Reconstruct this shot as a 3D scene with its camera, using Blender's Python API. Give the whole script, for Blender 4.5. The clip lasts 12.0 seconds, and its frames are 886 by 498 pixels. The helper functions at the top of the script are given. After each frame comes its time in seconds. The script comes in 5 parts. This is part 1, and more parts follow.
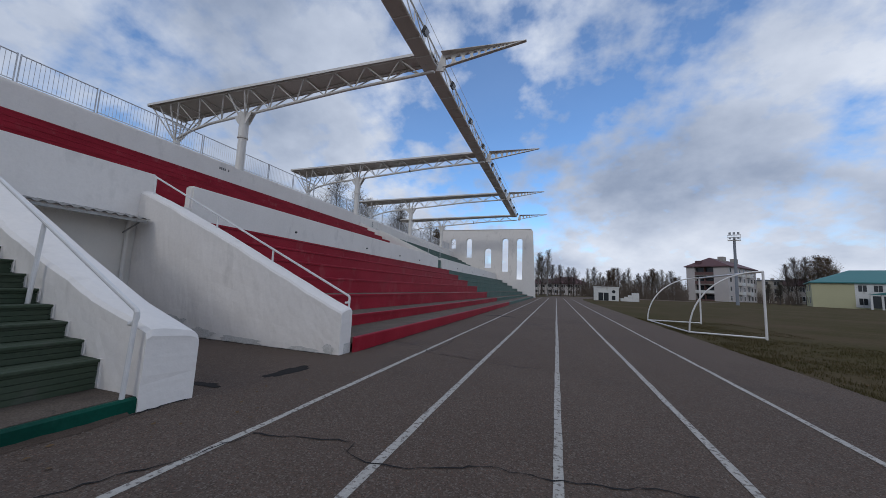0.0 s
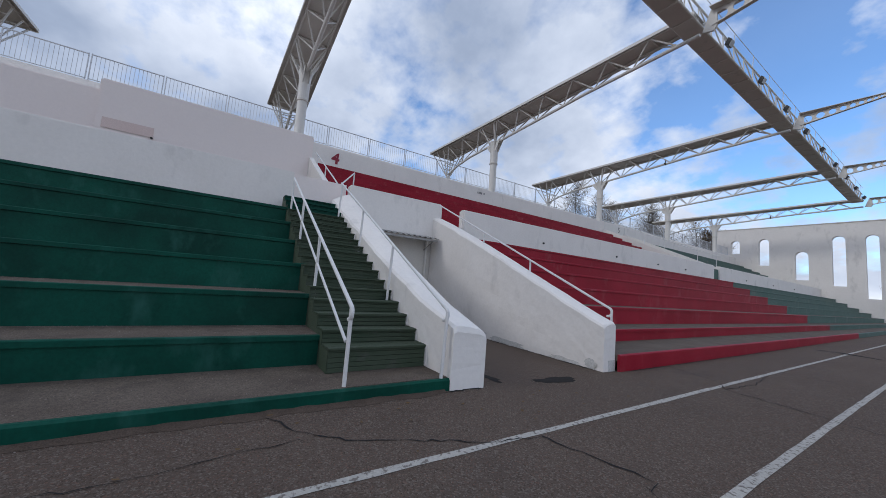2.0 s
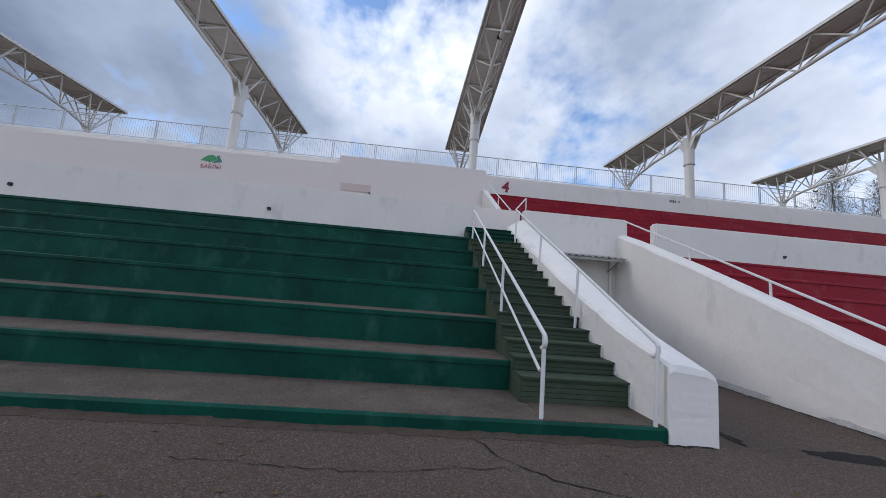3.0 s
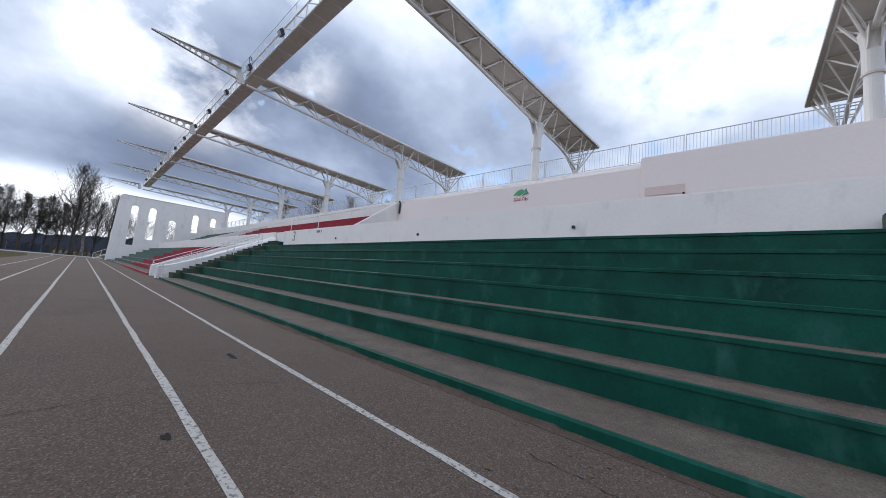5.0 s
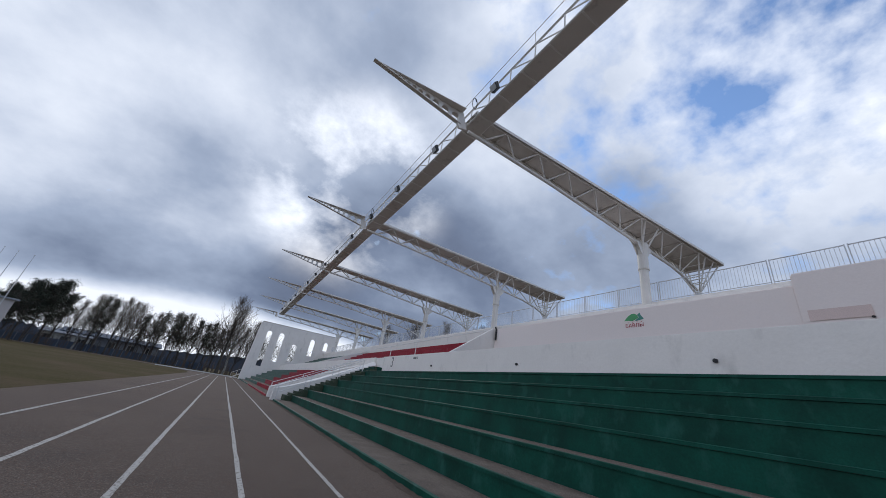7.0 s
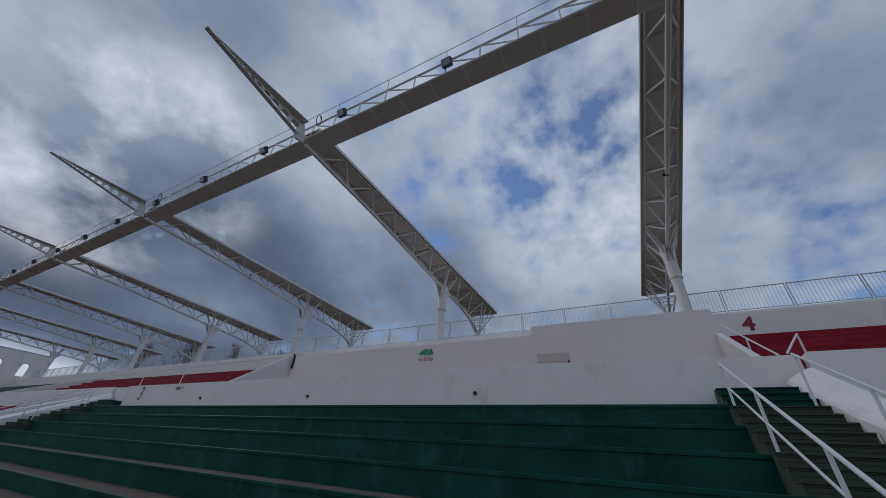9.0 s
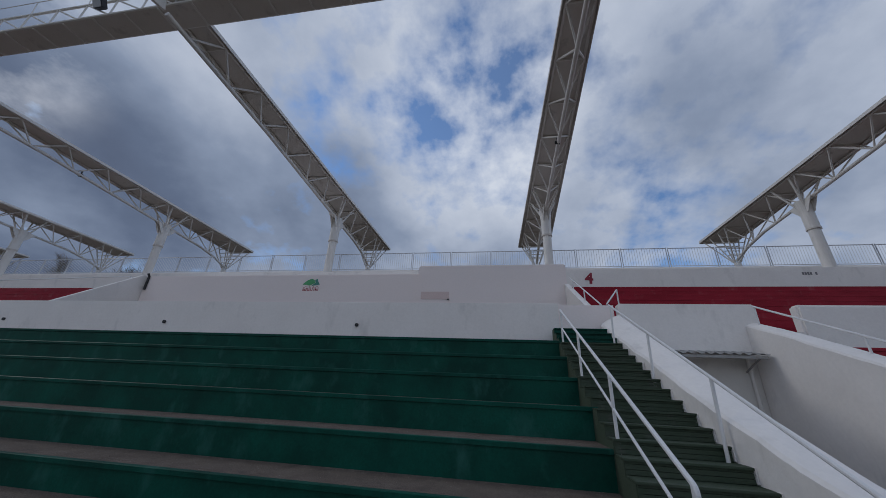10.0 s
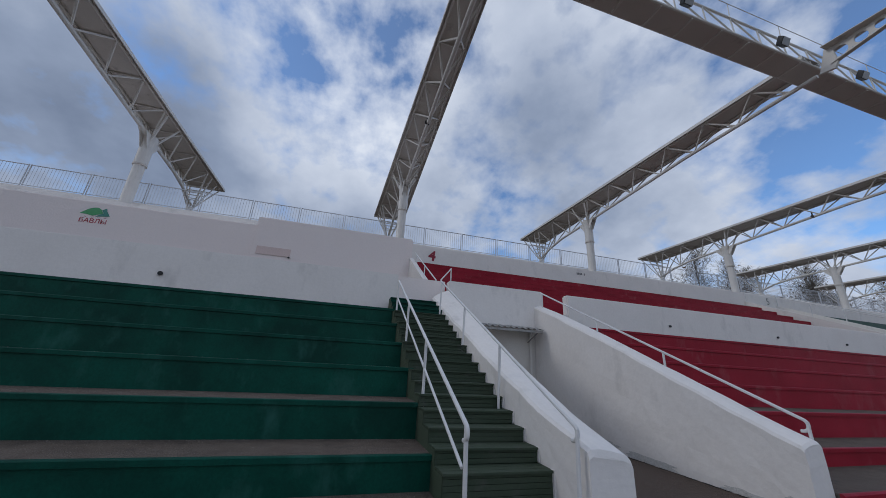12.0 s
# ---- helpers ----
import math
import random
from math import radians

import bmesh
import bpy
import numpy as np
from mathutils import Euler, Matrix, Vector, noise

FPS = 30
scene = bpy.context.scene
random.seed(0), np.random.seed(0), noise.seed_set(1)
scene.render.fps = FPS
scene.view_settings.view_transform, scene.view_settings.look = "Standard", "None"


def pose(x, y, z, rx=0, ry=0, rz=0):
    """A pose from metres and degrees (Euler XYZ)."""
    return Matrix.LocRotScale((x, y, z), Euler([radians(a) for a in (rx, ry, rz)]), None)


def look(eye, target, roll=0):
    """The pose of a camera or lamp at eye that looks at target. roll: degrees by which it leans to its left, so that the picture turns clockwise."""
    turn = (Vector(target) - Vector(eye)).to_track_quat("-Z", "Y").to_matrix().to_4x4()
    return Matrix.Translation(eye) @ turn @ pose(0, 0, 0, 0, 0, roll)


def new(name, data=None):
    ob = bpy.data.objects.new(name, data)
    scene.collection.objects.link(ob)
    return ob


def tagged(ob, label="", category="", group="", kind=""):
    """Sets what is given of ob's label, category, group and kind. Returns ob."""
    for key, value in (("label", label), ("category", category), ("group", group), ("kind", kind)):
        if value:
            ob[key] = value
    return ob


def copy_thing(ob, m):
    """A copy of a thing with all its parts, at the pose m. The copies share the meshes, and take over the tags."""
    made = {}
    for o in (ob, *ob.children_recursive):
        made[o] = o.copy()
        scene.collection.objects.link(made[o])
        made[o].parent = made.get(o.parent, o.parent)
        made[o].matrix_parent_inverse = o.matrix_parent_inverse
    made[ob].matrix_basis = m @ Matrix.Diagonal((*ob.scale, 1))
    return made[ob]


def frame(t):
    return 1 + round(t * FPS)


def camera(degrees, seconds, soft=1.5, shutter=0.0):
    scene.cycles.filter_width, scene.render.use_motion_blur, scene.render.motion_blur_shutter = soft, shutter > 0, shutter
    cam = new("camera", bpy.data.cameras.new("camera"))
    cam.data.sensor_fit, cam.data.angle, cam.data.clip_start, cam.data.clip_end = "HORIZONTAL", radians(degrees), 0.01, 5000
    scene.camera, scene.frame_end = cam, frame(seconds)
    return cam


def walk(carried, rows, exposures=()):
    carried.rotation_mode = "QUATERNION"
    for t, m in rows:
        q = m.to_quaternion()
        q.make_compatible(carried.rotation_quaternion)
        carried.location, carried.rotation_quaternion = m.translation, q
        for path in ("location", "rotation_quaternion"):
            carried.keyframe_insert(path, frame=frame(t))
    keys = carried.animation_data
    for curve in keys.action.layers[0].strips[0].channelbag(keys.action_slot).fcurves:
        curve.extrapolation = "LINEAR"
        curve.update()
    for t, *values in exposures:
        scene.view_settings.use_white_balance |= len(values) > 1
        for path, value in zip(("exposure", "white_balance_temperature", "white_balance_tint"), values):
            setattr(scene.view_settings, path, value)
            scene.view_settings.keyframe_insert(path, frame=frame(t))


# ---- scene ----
cam = camera(105.0, 12.0, soft=0.7)
CAM_ROWS = [
    (0.0, -0.010, -0.009, 1.288, 96.30, -2.27, 18.29),
    (0.5, -0.039, -0.023, 1.284, 95.76, -3.71, 23.38),
    (1.0, -0.139, -0.049, 1.277, 95.13, -4.90, 32.91),
    (1.5, -0.221, -0.084, 1.284, 95.02, -4.91, 43.62),
    (2.0, -0.312, -0.165, 1.283, 95.58, -4.35, 57.02),
    (2.5, -0.373, -0.253, 1.281, 96.38, -3.82, 71.05),
    (3.0, -0.404, -0.340, 1.295, 97.34, -4.54, 85.23),
    (3.5, -0.441, -0.384, 1.286, 97.41, -5.15, 97.44),
    (5.5, -0.492, -0.701, 1.267, 96.90, -5.22, 143.39),
    (6.0, -0.503, -0.783, 1.272, 99.60, -6.77, 151.17),
    (6.5, -0.514, -0.804, 1.291, 107.32, -9.09, 151.60),
    (7.0, -0.556, -0.782, 1.328, 114.85, -8.78, 148.34),
    (9.0, -0.533, -0.502, 1.400, 122.74, -4.14, 117.52),
    (9.5, -0.536, -0.482, 1.395, 117.58, -3.70, 108.03),
    (10.0, -0.530, -0.387, 1.496, 113.08, -2.65, 99.16),
    (10.5, -0.511, -0.374, 1.497, 111.13, -2.62, 91.09),
    (11.0, -0.498, -0.290, 1.491, 110.30, -3.23, 82.71),
    (11.5, -0.488, -0.247, 1.470, 109.57, -3.11, 76.41),
    (12.0, -0.485, -0.257, 1.468, 109.07, -2.91, 73.23),
]
walk(cam, [(t, pose(x, y, z, rx, ry, rz)) for t, x, y, z, rx, ry, rz in CAM_ROWS],
     [(0.0, -0.2, 6250, 10), (1.0, -0.05, 6250, 10), (2.5, 0.18, 6300, 10), (3.5, 0.36, 6400, 10), (5.5, 0.62, 6450, 10), (7.0, 0.07, 6350, 10), (9.0, -0.70, 6150, 10), (10.5, -0.44, 6150, 10), (12.0, -0.34, 6150, 10)])

# ---- world: broken cloud over a pale blue sky, the sun hidden behind the cloud ----
SUN_AZ, SUN_EL = radians(-171.5), radians(31)
SUN_DIR = Vector((math.sin(SUN_AZ) * math.cos(SUN_EL), math.cos(SUN_AZ) * math.cos(SUN_EL), math.sin(SUN_EL)))


def nodes_of(tree):
    def add(kind, **kw):
        n = tree.nodes.new(kind)
        for key, value in kw.items():
            if key in n.inputs:
                n.inputs[key].default_value = value
        return n
    return add, tree.links.new


def build_world():
    w = bpy.data.worlds.new("sky")
    scene.world = w
    w.use_nodes = True
    t = w.node_tree
    t.nodes.clear()
    add, link = nodes_of(t)
    out = add("ShaderNodeOutputWorld")
    bg = add("ShaderNodeBackground", Strength=1.0)
    link(bg.outputs[0], out.inputs[0])
    sky = add("ShaderNodeTexSky")
    sky.sky_type, sky.sun_disc, sky.sun_elevation, sky.sun_rotation = "NISHITA", False, SUN_EL, SUN_AZ
    sky.air_density, sky.dust_density, sky.ozone_density = 1.0, 0.6, 2.0
    dim = add("ShaderNodeVectorMath")
    dim.operation = "SCALE"
    dim.inputs["Scale"].default_value = 0.13
    link(sky.outputs[0], dim.inputs[0])
    co = add("ShaderNodeTexCoord")
    sep = add("ShaderNodeSeparateXYZ")
    link(co.outputs["Generated"], sep.inputs[0])
    # flatten the directions onto a cloud layer
    zz = add("ShaderNodeMath")
    zz.operation = "MAXIMUM"
    zz.inputs[1].default_value = 0.0
    link(sep.outputs[2], zz.inputs[0])
    za = add("ShaderNodeMath")
    za.operation = "ADD"
    za.inputs[1].default_value = 0.5
    link(zz.outputs[0], za.inputs[0])
    flat = []
    for k in (0, 1):
        d = add("ShaderNodeMath")
        d.operation = "DIVIDE"
        link(sep.outputs[k], d.inputs[0])
        link(za.outputs[0], d.inputs[1])
        flat.append(d)
    comb = add("ShaderNodeCombineXYZ")
    link(flat[0].outputs[0], comb.inputs[0])
    link(flat[1].outputs[0], comb.inputs[1])

    def ramp(src, stops):
        r = add("ShaderNodeValToRGB")
        while len(r.color_ramp.elements) < len(stops):
            r.color_ramp.elements.new(0.5)
        for e, (p, c) in zip(r.color_ramp.elements, stops):
            e.position, e.color = p, (*c, 1)
        link(src, r.inputs[0])
        return r

    def clouds(scale, detail, rough, off):
        m = add("ShaderNodeMapping")
        m.inputs["Location"].default_value = off
        link(comb.outputs[0], m.inputs[0])
        n = add("ShaderNodeTexNoise", Scale=scale, Detail=detail, Roughness=rough, Distortion=0.0)
        link(m.outputs[0], n.inputs["Vector"])
        return n

    def thin(src, towards, lo, hi, by):
        # clouds thinner (or darker) in one quarter of the sky
        d = add("ShaderNodeVectorMath")
        d.operation = "DOT_PRODUCT"
        d.inputs[1].default_value = Vector(towards).normalized()
        link(co.outputs["Generated"], d.inputs[0])
        m = add("ShaderNodeMapRange")
        m.interpolation_type = "SMOOTHSTEP"
        for key, value in (("From Min", lo), ("From Max", hi), ("To Max", by)):
            m.inputs[key].default_value = value
        link(d.outputs["Value"], m.inputs["Value"])
        s = add("ShaderNodeMath")
        s.operation = "SUBTRACT"
        link(src, s.inputs[0])
        link(m.outputs[0], s.inputs[1])
        return s.outputs[0]
    big = clouds(2.2, 7, 0.52, (3.1, 1.7, 0.0)).outputs[0]
    cells = clouds(9.0, 6, 0.55, (5.1, 2.7, 3.0)).outputs[0]
    puff = add("ShaderNodeMath")
    puff.operation = "MULTIPLY_ADD"
    puff.inputs[1].default_value = 0.8
    link(cells, puff.inputs[0])
    link(big, puff.inputs[2])
    lift = add("ShaderNodeMath")
    lift.operation = "SUBTRACT"
    lift.inputs[1].default_value = 0.36
    link(puff.outputs[0], lift.inputs[0])
    cover = lift.outputs[0]
    cover = thin(cover, (-0.1, 0.9, 0.42), 0.86, 0.99, 0.15)
    cover = thin(cover, SUN_DIR, 0.80, 0.98, -0.16)
    cover = thin(cover, (0, 0, -1), -0.26, 0.0, -0.2)
    cover = thin(cover, (-0.69, -0.06, 0.718), 0.95, 1.0, 0.05)
    cover = thin(cover, (0.25, -0.95, 0.25), 0.84, 0.97, -0.3)
    cover = thin(cover, (-0.92, -0.05, 0.37), 0.86, 0.97, -0.09)
    cover = thin(cover, (-0.65, -0.65, 0.4), 0.86, 0.98, -0.08)
    cover = thin(cover, (0.35, 0.92, 0.14), 0.90, 0.985, -0.09)
    mask = ramp(cover, [(0.33, (0.08, 0.08, 0.08)), (0.46, (0.6, 0.6, 0.6)), (0.60, (1, 1, 1))])
    shade = clouds(1.3, 8, 0.55, (8.3, 4.4, 2.0)).outputs[0]
    shade = thin(shade, (0.12, -0.95, 0.27), 0.92, 0.985, 0.05)
    shade = thin(shade, (-0.4, -0.88, 0.26), 0.90, 0.99, 0.18)
    shade = thin(shade, (0.15, -0.97, 0.2), 0.94, 0.985, 0.06)
    shade = thin(shade, (0, 0, -1), -0.08, -0.02, -0.14)
    shade = thin(shade, (-0.66, -0.66, 0.36), 0.90, 0.99, 0.08)
    # Brighter cloud added in the mostly unseen east, to light the walls facing it.
    shade = thin(shade, (0.95, 0.1, 0.3), 0.0, 0.9, -0.08)
    shade = thin(shade, (0.50, 0.78, 0.37), 0.90, 0.985, -0.05)
    shade = thin(shade, (-0.74, 0.49, 0.46), 0.88, 0.985, 0.10)
    shade = thin(shade, (-0.77, -0.50, 0.39), 0.94, 0.99, 0.06)
    shade = thin(shade, (-0.92, -0.12, 0.38), 0.86, 0.98, 0.12)
    shade = thin(shade, (-0.35, -0.88, 0.33), 0.95, 0.99, 0.04)
    shade = thin(shade, (-0.46, -0.47, 0.75), 0.92, 0.99, -0.14)
    shade = thin(shade, (-0.75, -0.09, 0.65), 0.94, 0.99, -0.10)
    shade = thin(shade, (0, 0.3, -1), -0.2, 0.3, 0.08)
    shade = thin(shade, (0.22, -0.87, 0.44), 0.95, 0.99, -0.1)
    shade = thin(shade, (0, -0.6, -0.8), 0.28, 0.42, 0.2)
    shade = thin(shade, (0, -0.6, -0.8), 0.445, 0.52, -0.6)
    tone = ramp(shade, [(0.0, (0.10, 0.12, 0.18)), (0.22, (0.175, 0.22, 0.32)), (0.38, (0.345, 0.41, 0.54)), (0.50, (0.59, 0.65, 0.77)), (0.66, (0.92, 0.96, 1.04))])
    # bright thin cloud round the hidden sun
    dot = add("ShaderNodeVectorMath")
    dot.operation = "DOT_PRODUCT"
    dot.inputs[1].default_value = SUN_DIR
    link(co.outputs["Generated"], dot.inputs[0])
    near = add("ShaderNodeMapRange")
    near.interpolation_type = "SMOOTHERSTEP"
    near.inputs["From Min"].default_value, near.inputs["From Max"].default_value = 0.945, 1.0
    link(dot.outputs["Value"], near.inputs["Value"])
    veil = ramp(clouds(2.6, 8, 0.6, (1.3, 6.4, 0.5)).outputs[0], [(0.42, (0.0, 0.0, 0.0)), (0.70, (1.1, 1.06, 1.0))])
    glow = add("ShaderNodeVectorMath")
    glow.operation = "MULTIPLY"
    link(near.outputs[0], glow.inputs[0])
    link(veil.outputs[0], glow.inputs[1])
    lit = add("ShaderNodeVectorMath")
    lit.operation = "ADD"
    link(tone.outputs[0], lit.inputs[0])
    link(glow.outputs[0], lit.inputs[1])
    mix = add("ShaderNodeMix")
    mix.data_type = "RGBA"
    link(mask.outputs[0], mix.inputs["Factor"])
    deep = add("ShaderNodeVectorMath")
    deep.operation = "MULTIPLY"
    deep.inputs[1].default_value = (0.92, 1.22, 1.5)
    link(dim.outputs[0], deep.inputs[0])
    link(deep.outputs[0], mix.inputs["A"])
    link(lit.outputs[0], mix.inputs["B"])
    link(mix.outputs["Result"], bg.inputs[0])


build_world()
sun_data = bpy.data.lights.new("sun", "SUN")
sun_data.energy, sun_data.angle, sun_data.color = 0.6, radians(14), (1.0, 0.96, 0.9)
new("sun", sun_data).matrix_world = look(SUN_DIR * 100, (0, 0, 0))


# ---- materials ----
def material(name, base, second=None, rough=0.7, metal=0.0, big=0.6, amount=0.35, grain=60.0, grain_amount=0.25,
             bump=0.25, bump_scale=90.0, stain_or_sheen=None, blotch_scale=1.2, blotch_from=0.58, blotch_to=0.72, streak=1.0, per_object=0.0, extra=None, spec=0.5):
    m = bpy.data.materials.new(name)
    m.use_nodes = True
    t = m.node_tree
    add, link = nodes_of(t)
    bsdf = t.nodes["Principled BSDF"]
    bsdf.inputs["Roughness"].default_value, bsdf.inputs["Metallic"].default_value, bsdf.inputs["Specular IOR Level"].default_value = rough, metal, spec
    co = add("ShaderNodeNewGeometry")
    second = second or tuple(c * 0.75 for c in base)

    def mixed(fac, a, b):
        n = add("ShaderNodeMix")
        n.data_type = "RGBA"
        for key, value in (("Factor", fac), ("A", a), ("B", b)):
            if isinstance(value, tuple):
                n.inputs[key].default_value = (*value, 1)
            elif isinstance(value, float):
                n.inputs[key].default_value = value
            else:
                link(value, n.inputs[key])
        return n.outputs["Result"]

    def noise_at(scale, detail=5.0, stretch=1.0):
        mp = add("ShaderNodeMapping")
        mp.inputs["Scale"].default_value = (1, 1, stretch)
        link(co.outputs["Position"], mp.inputs[0])
        n = add("ShaderNodeTexNoise", Scale=scale, Detail=detail, Roughness=0.6)
        link(mp.outputs[0], n.inputs["Vector"])
        return n.outputs[0]

    def span(src, lo, hi, top):
        r = add("ShaderNodeMapRange")
        for key, value in (("From Min", lo), ("From Max", hi), ("To Max", top)):
            r.inputs[key].default_value = value
        link(src, r.inputs["Value"])
        return r.outputs[0]
    c = mixed(span(noise_at(big), 0.35, 0.68, amount / 0.35 * 0.5 if amount < 0.7 else 1.0), base, second)
    fine = noise_at(grain, 3.0)
    c = mixed(span(fine, 0.35, 0.7, grain_amount), c, tuple(x * 0.45 for x in base))
    if stain_or_sheen:
        c = mixed(span(noise_at(blotch_scale, 6.0, streak), blotch_from, blotch_to, 0.8), c, stain_or_sheen)
    if per_object:
        oi = add("ShaderNodeObjectInfo")
        c = mixed(span(oi.outputs["Random"], 0.0, 1.0, per_object), c, second)
    if extra == "pebbles":
        v = add("ShaderNodeTexVoronoi", Scale=92.0)
        link(co.outputs["Position"], v.inputs["Vector"])
        tint = add("ShaderNodeSeparateColor")
        link(v.outputs["Color"], tint.inputs[0])
        c = mixed(span(tint.outputs[0], 0.35, 0.0, 0.7), c, tuple(x * 0.42 for x in base))
        c = mixed(span(tint.outputs[1], 0.72, 1.0, 0.55), c, (0.27, 0.235, 0.205))
        c = mixed(span(tint.outputs[2], 0.9, 1.0, 0.55), c, (0.22, 0.12, 0.085))
        v2 = add("ShaderNodeTexVoronoi", Scale=24.0)
        link(co.outputs["Position"], v2.inputs["Vector"])
        c = mixed(span(v2.outputs["Distance"], 0.12, 0.06, 0.6), c, (0.24, 0.15, 0.11))
    link(c, bsdf.inputs["Base Color"])
    b = add("ShaderNodeBump", Strength=bump, Distance=0.02)
    link(noise_at(bump_scale, 4.0), b.inputs["Height"])
    link(b.outputs[0], bsdf.inputs["Normal"])
    return m


WHITE_WALL = material("white_limewash", (0.87, 0.825, 0.78), (0.79, 0.745, 0.70), 0.9, big=0.9, amount=0.4, spec=0.2, grain=14, grain_amount=0.08,
                      bump=0.3, bump_scale=7, stain_or_sheen=(0.62, 0.585, 0.55), blotch_scale=1.5, blotch_from=0.57, blotch_to=0.76, streak=0.45)
PINK_WALL = material("pinkish_limewash", (0.90, 0.80, 0.76), (0.88, 0.805, 0.765), 0.9, spec=0.2, big=0.35, amount=0.4, grain=14, grain_amount=0.05,
                     bump=0.25, bump_scale=16, stain_or_sheen=(0.6, 0.5, 0.47), blotch_scale=0.6, blotch_from=0.64, blotch_to=0.85, streak=0.3)
PATCH = material("pink_patch", (0.78, 0.61, 0.565), (0.80, 0.67, 0.62), 0.9)
BARE = material("bare_grey_plaster", (0.62, 0.60, 0.57), (0.74, 0.72, 0.69), 0.95, big=5.0, amount=0.6, grain=30, grain_amount=0.4, bump=0.8, bump_scale=40)
CREAM_WALL = material("cream_plaster", (0.78, 0.745, 0.69), (0.70, 0.665, 0.61), 0.9, big=1.5, stain_or_sheen=(0.52, 0.48, 0.43), blotch_scale=2.0, streak=0.3)
# Paler blotches: uneven paint, plus cloudy sheen put into the colour.
GREEN = material("green_paint", (0.003, 0.044, 0.030), (0.005, 0.085, 0.057), 0.5, spec=0.13, big=1.1, amount=0.69, grain=30, grain_amount=0.3, bump=0.15,
                 bump_scale=14, stain_or_sheen=(0.03, 0.12, 0.095), blotch_scale=2.4, blotch_from=0.55, blotch_to=0.78, streak=0.6)
FADED_GREEN = material("faded_green_paint", (0.05, 0.12, 0.095), (0.09, 0.15, 0.125), 0.6, big=0.6, amount=0.5, stain_or_sheen=(0.16, 0.18, 0.16), blotch_scale=1.2)
# The stain colour here paints sheen patches onto the red.
RED = material("red_paint", (0.27, 0.006, 0.020), (0.36, 0.014, 0.033), 0.5, spec=0.18, big=0.8, amount=0.69, grain=30, grain_amount=0.15, bump=0.25,
               bump_scale=40, stain_or_sheen=(0.38, 0.10, 0.11), blotch_scale=1.6, blotch_from=0.57, blotch_to=0.82, streak=0.5)
TREAD = material("worn_concrete_tread", (0.150, 0.119, 0.096), (0.21, 0.17, 0.138), 0.95, spec=0.2, big=2.2, amount=0.69, grain=60, grain_amount=0.75, bump=0.7,
                 bump_scale=120, stain_or_sheen=(0.085, 0.07, 0.06), blotch_scale=3.0, blotch_from=0.55, blotch_to=0.75)
STAIR = material("olive_green_decking", (0.045, 0.07, 0.042), (0.07, 0.088, 0.06), 0.75, spec=0.3, big=2.5, amount=0.5, grain=40, grain_amount=0.3, bump=0.3, per_object=0.35,
                 stain_or_sheen=(0.09, 0.095, 0.08), blotch_scale=4.0)
ASPHALT = material("asphalt", (0.137, 0.100, 0.079), (0.172, 0.129, 0.103), 0.95, spec=0.2, big=0.35, amount=0.6, grain=160, grain_amount=0.6, bump=0.8,
                   bump_scale=130, stain_or_sheen=(0.095, 0.074, 0.063), blotch_scale=0.5, blotch_from=0.55, blotch_to=0.7, extra="pebbles")
CRACK_AND_GAP = material("crack_and_gap_dark", (0.012, 0.011, 0.011), rough=1.0)
WET = material("damp_asphalt", (0.03, 0.028, 0.027), (0.04, 0.037, 0.035), 0.95, spec=0.1)
LINE = material("worn_line_paint", (0.53, 0.50, 0.455), (0.44, 0.41, 0.37), 0.85, big=3, grain=45, grain_amount=0.4, bump=0.6, bump_scale=110,
                stain_or_sheen=(0.12, 0.097, 0.082), blotch_scale=24, blotch_from=0.53, blotch_to=0.60)
GRASS = material("autumn_grass", (0.082, 0.067, 0.027), (0.108, 0.083, 0.046), 0.97, spec=0.05, big=0.3, amount=0.9, grain=7, grain_amount=0.6, bump=1.0,
                 bump_scale=35, stain_or_sheen=(0.112, 0.078, 0.050), blotch_scale=0.14, blotch_from=0.50, blotch_to=0.66)
BLADE = material("grass_blade", (0.062, 0.056, 0.022), (0.115, 0.088, 0.045), 0.9, spec=0.05, big=2.0, amount=0.9)
WHITE_STEEL = material("white_painted_steel", (0.74, 0.71, 0.665), (0.66, 0.63, 0.585), 0.5, big=2.0, grain=30, grain_amount=0.08, bump=0.1,
                       stain_or_sheen=(0.42, 0.38, 0.33), blotch_scale=3.5, blotch_from=0.66, blotch_to=0.85, streak=0.3)
SHEET = material("greyish_white_sheeting", (0.67, 0.625, 0.57), (0.59, 0.545, 0.49), 0.6, big=0.8, stain_or_sheen=(0.28, 0.25, 0.22), blotch_scale=1.8, blotch_from=0.6, blotch_to=0.8)
RAIL = material("white_handrail_paint", (0.76, 0.745, 0.73), (0.66, 0.645, 0.63), 0.4, big=4, bump=0.08, grain=50, grain_amount=0.08, stain_or_sheen=(0.4, 0.34, 0.3), blotch_scale=9, blotch_from=0.68, blotch_to=0.8)
GALV = material("galvanised_steel", (0.62, 0.63, 0.65), (0.54, 0.55, 0.57), 0.5, metal=0.2)
TIN = material("corrugated_tin", (0.36, 0.36, 0.35), (0.25, 0.23, 0.21), 0.55, metal=0.4, big=3, stain_or_sheen=(0.2, 0.13, 0.09), blotch_scale=6)
BLACK = material("black_housing", (0.02, 0.02, 0.022), rough=0.5)
DARK_GLASS_OPENING = material("dark_glass_and_opening", (0.03, 0.035, 0.04), (0.05, 0.055, 0.06), 0.12)
LENS = material("floodlight_glass", (0.35, 0.36, 0.38), rough=0.15)
RED_LETTER = material("dark_red_letter", (0.30, 0.015, 0.04), rough=0.6)
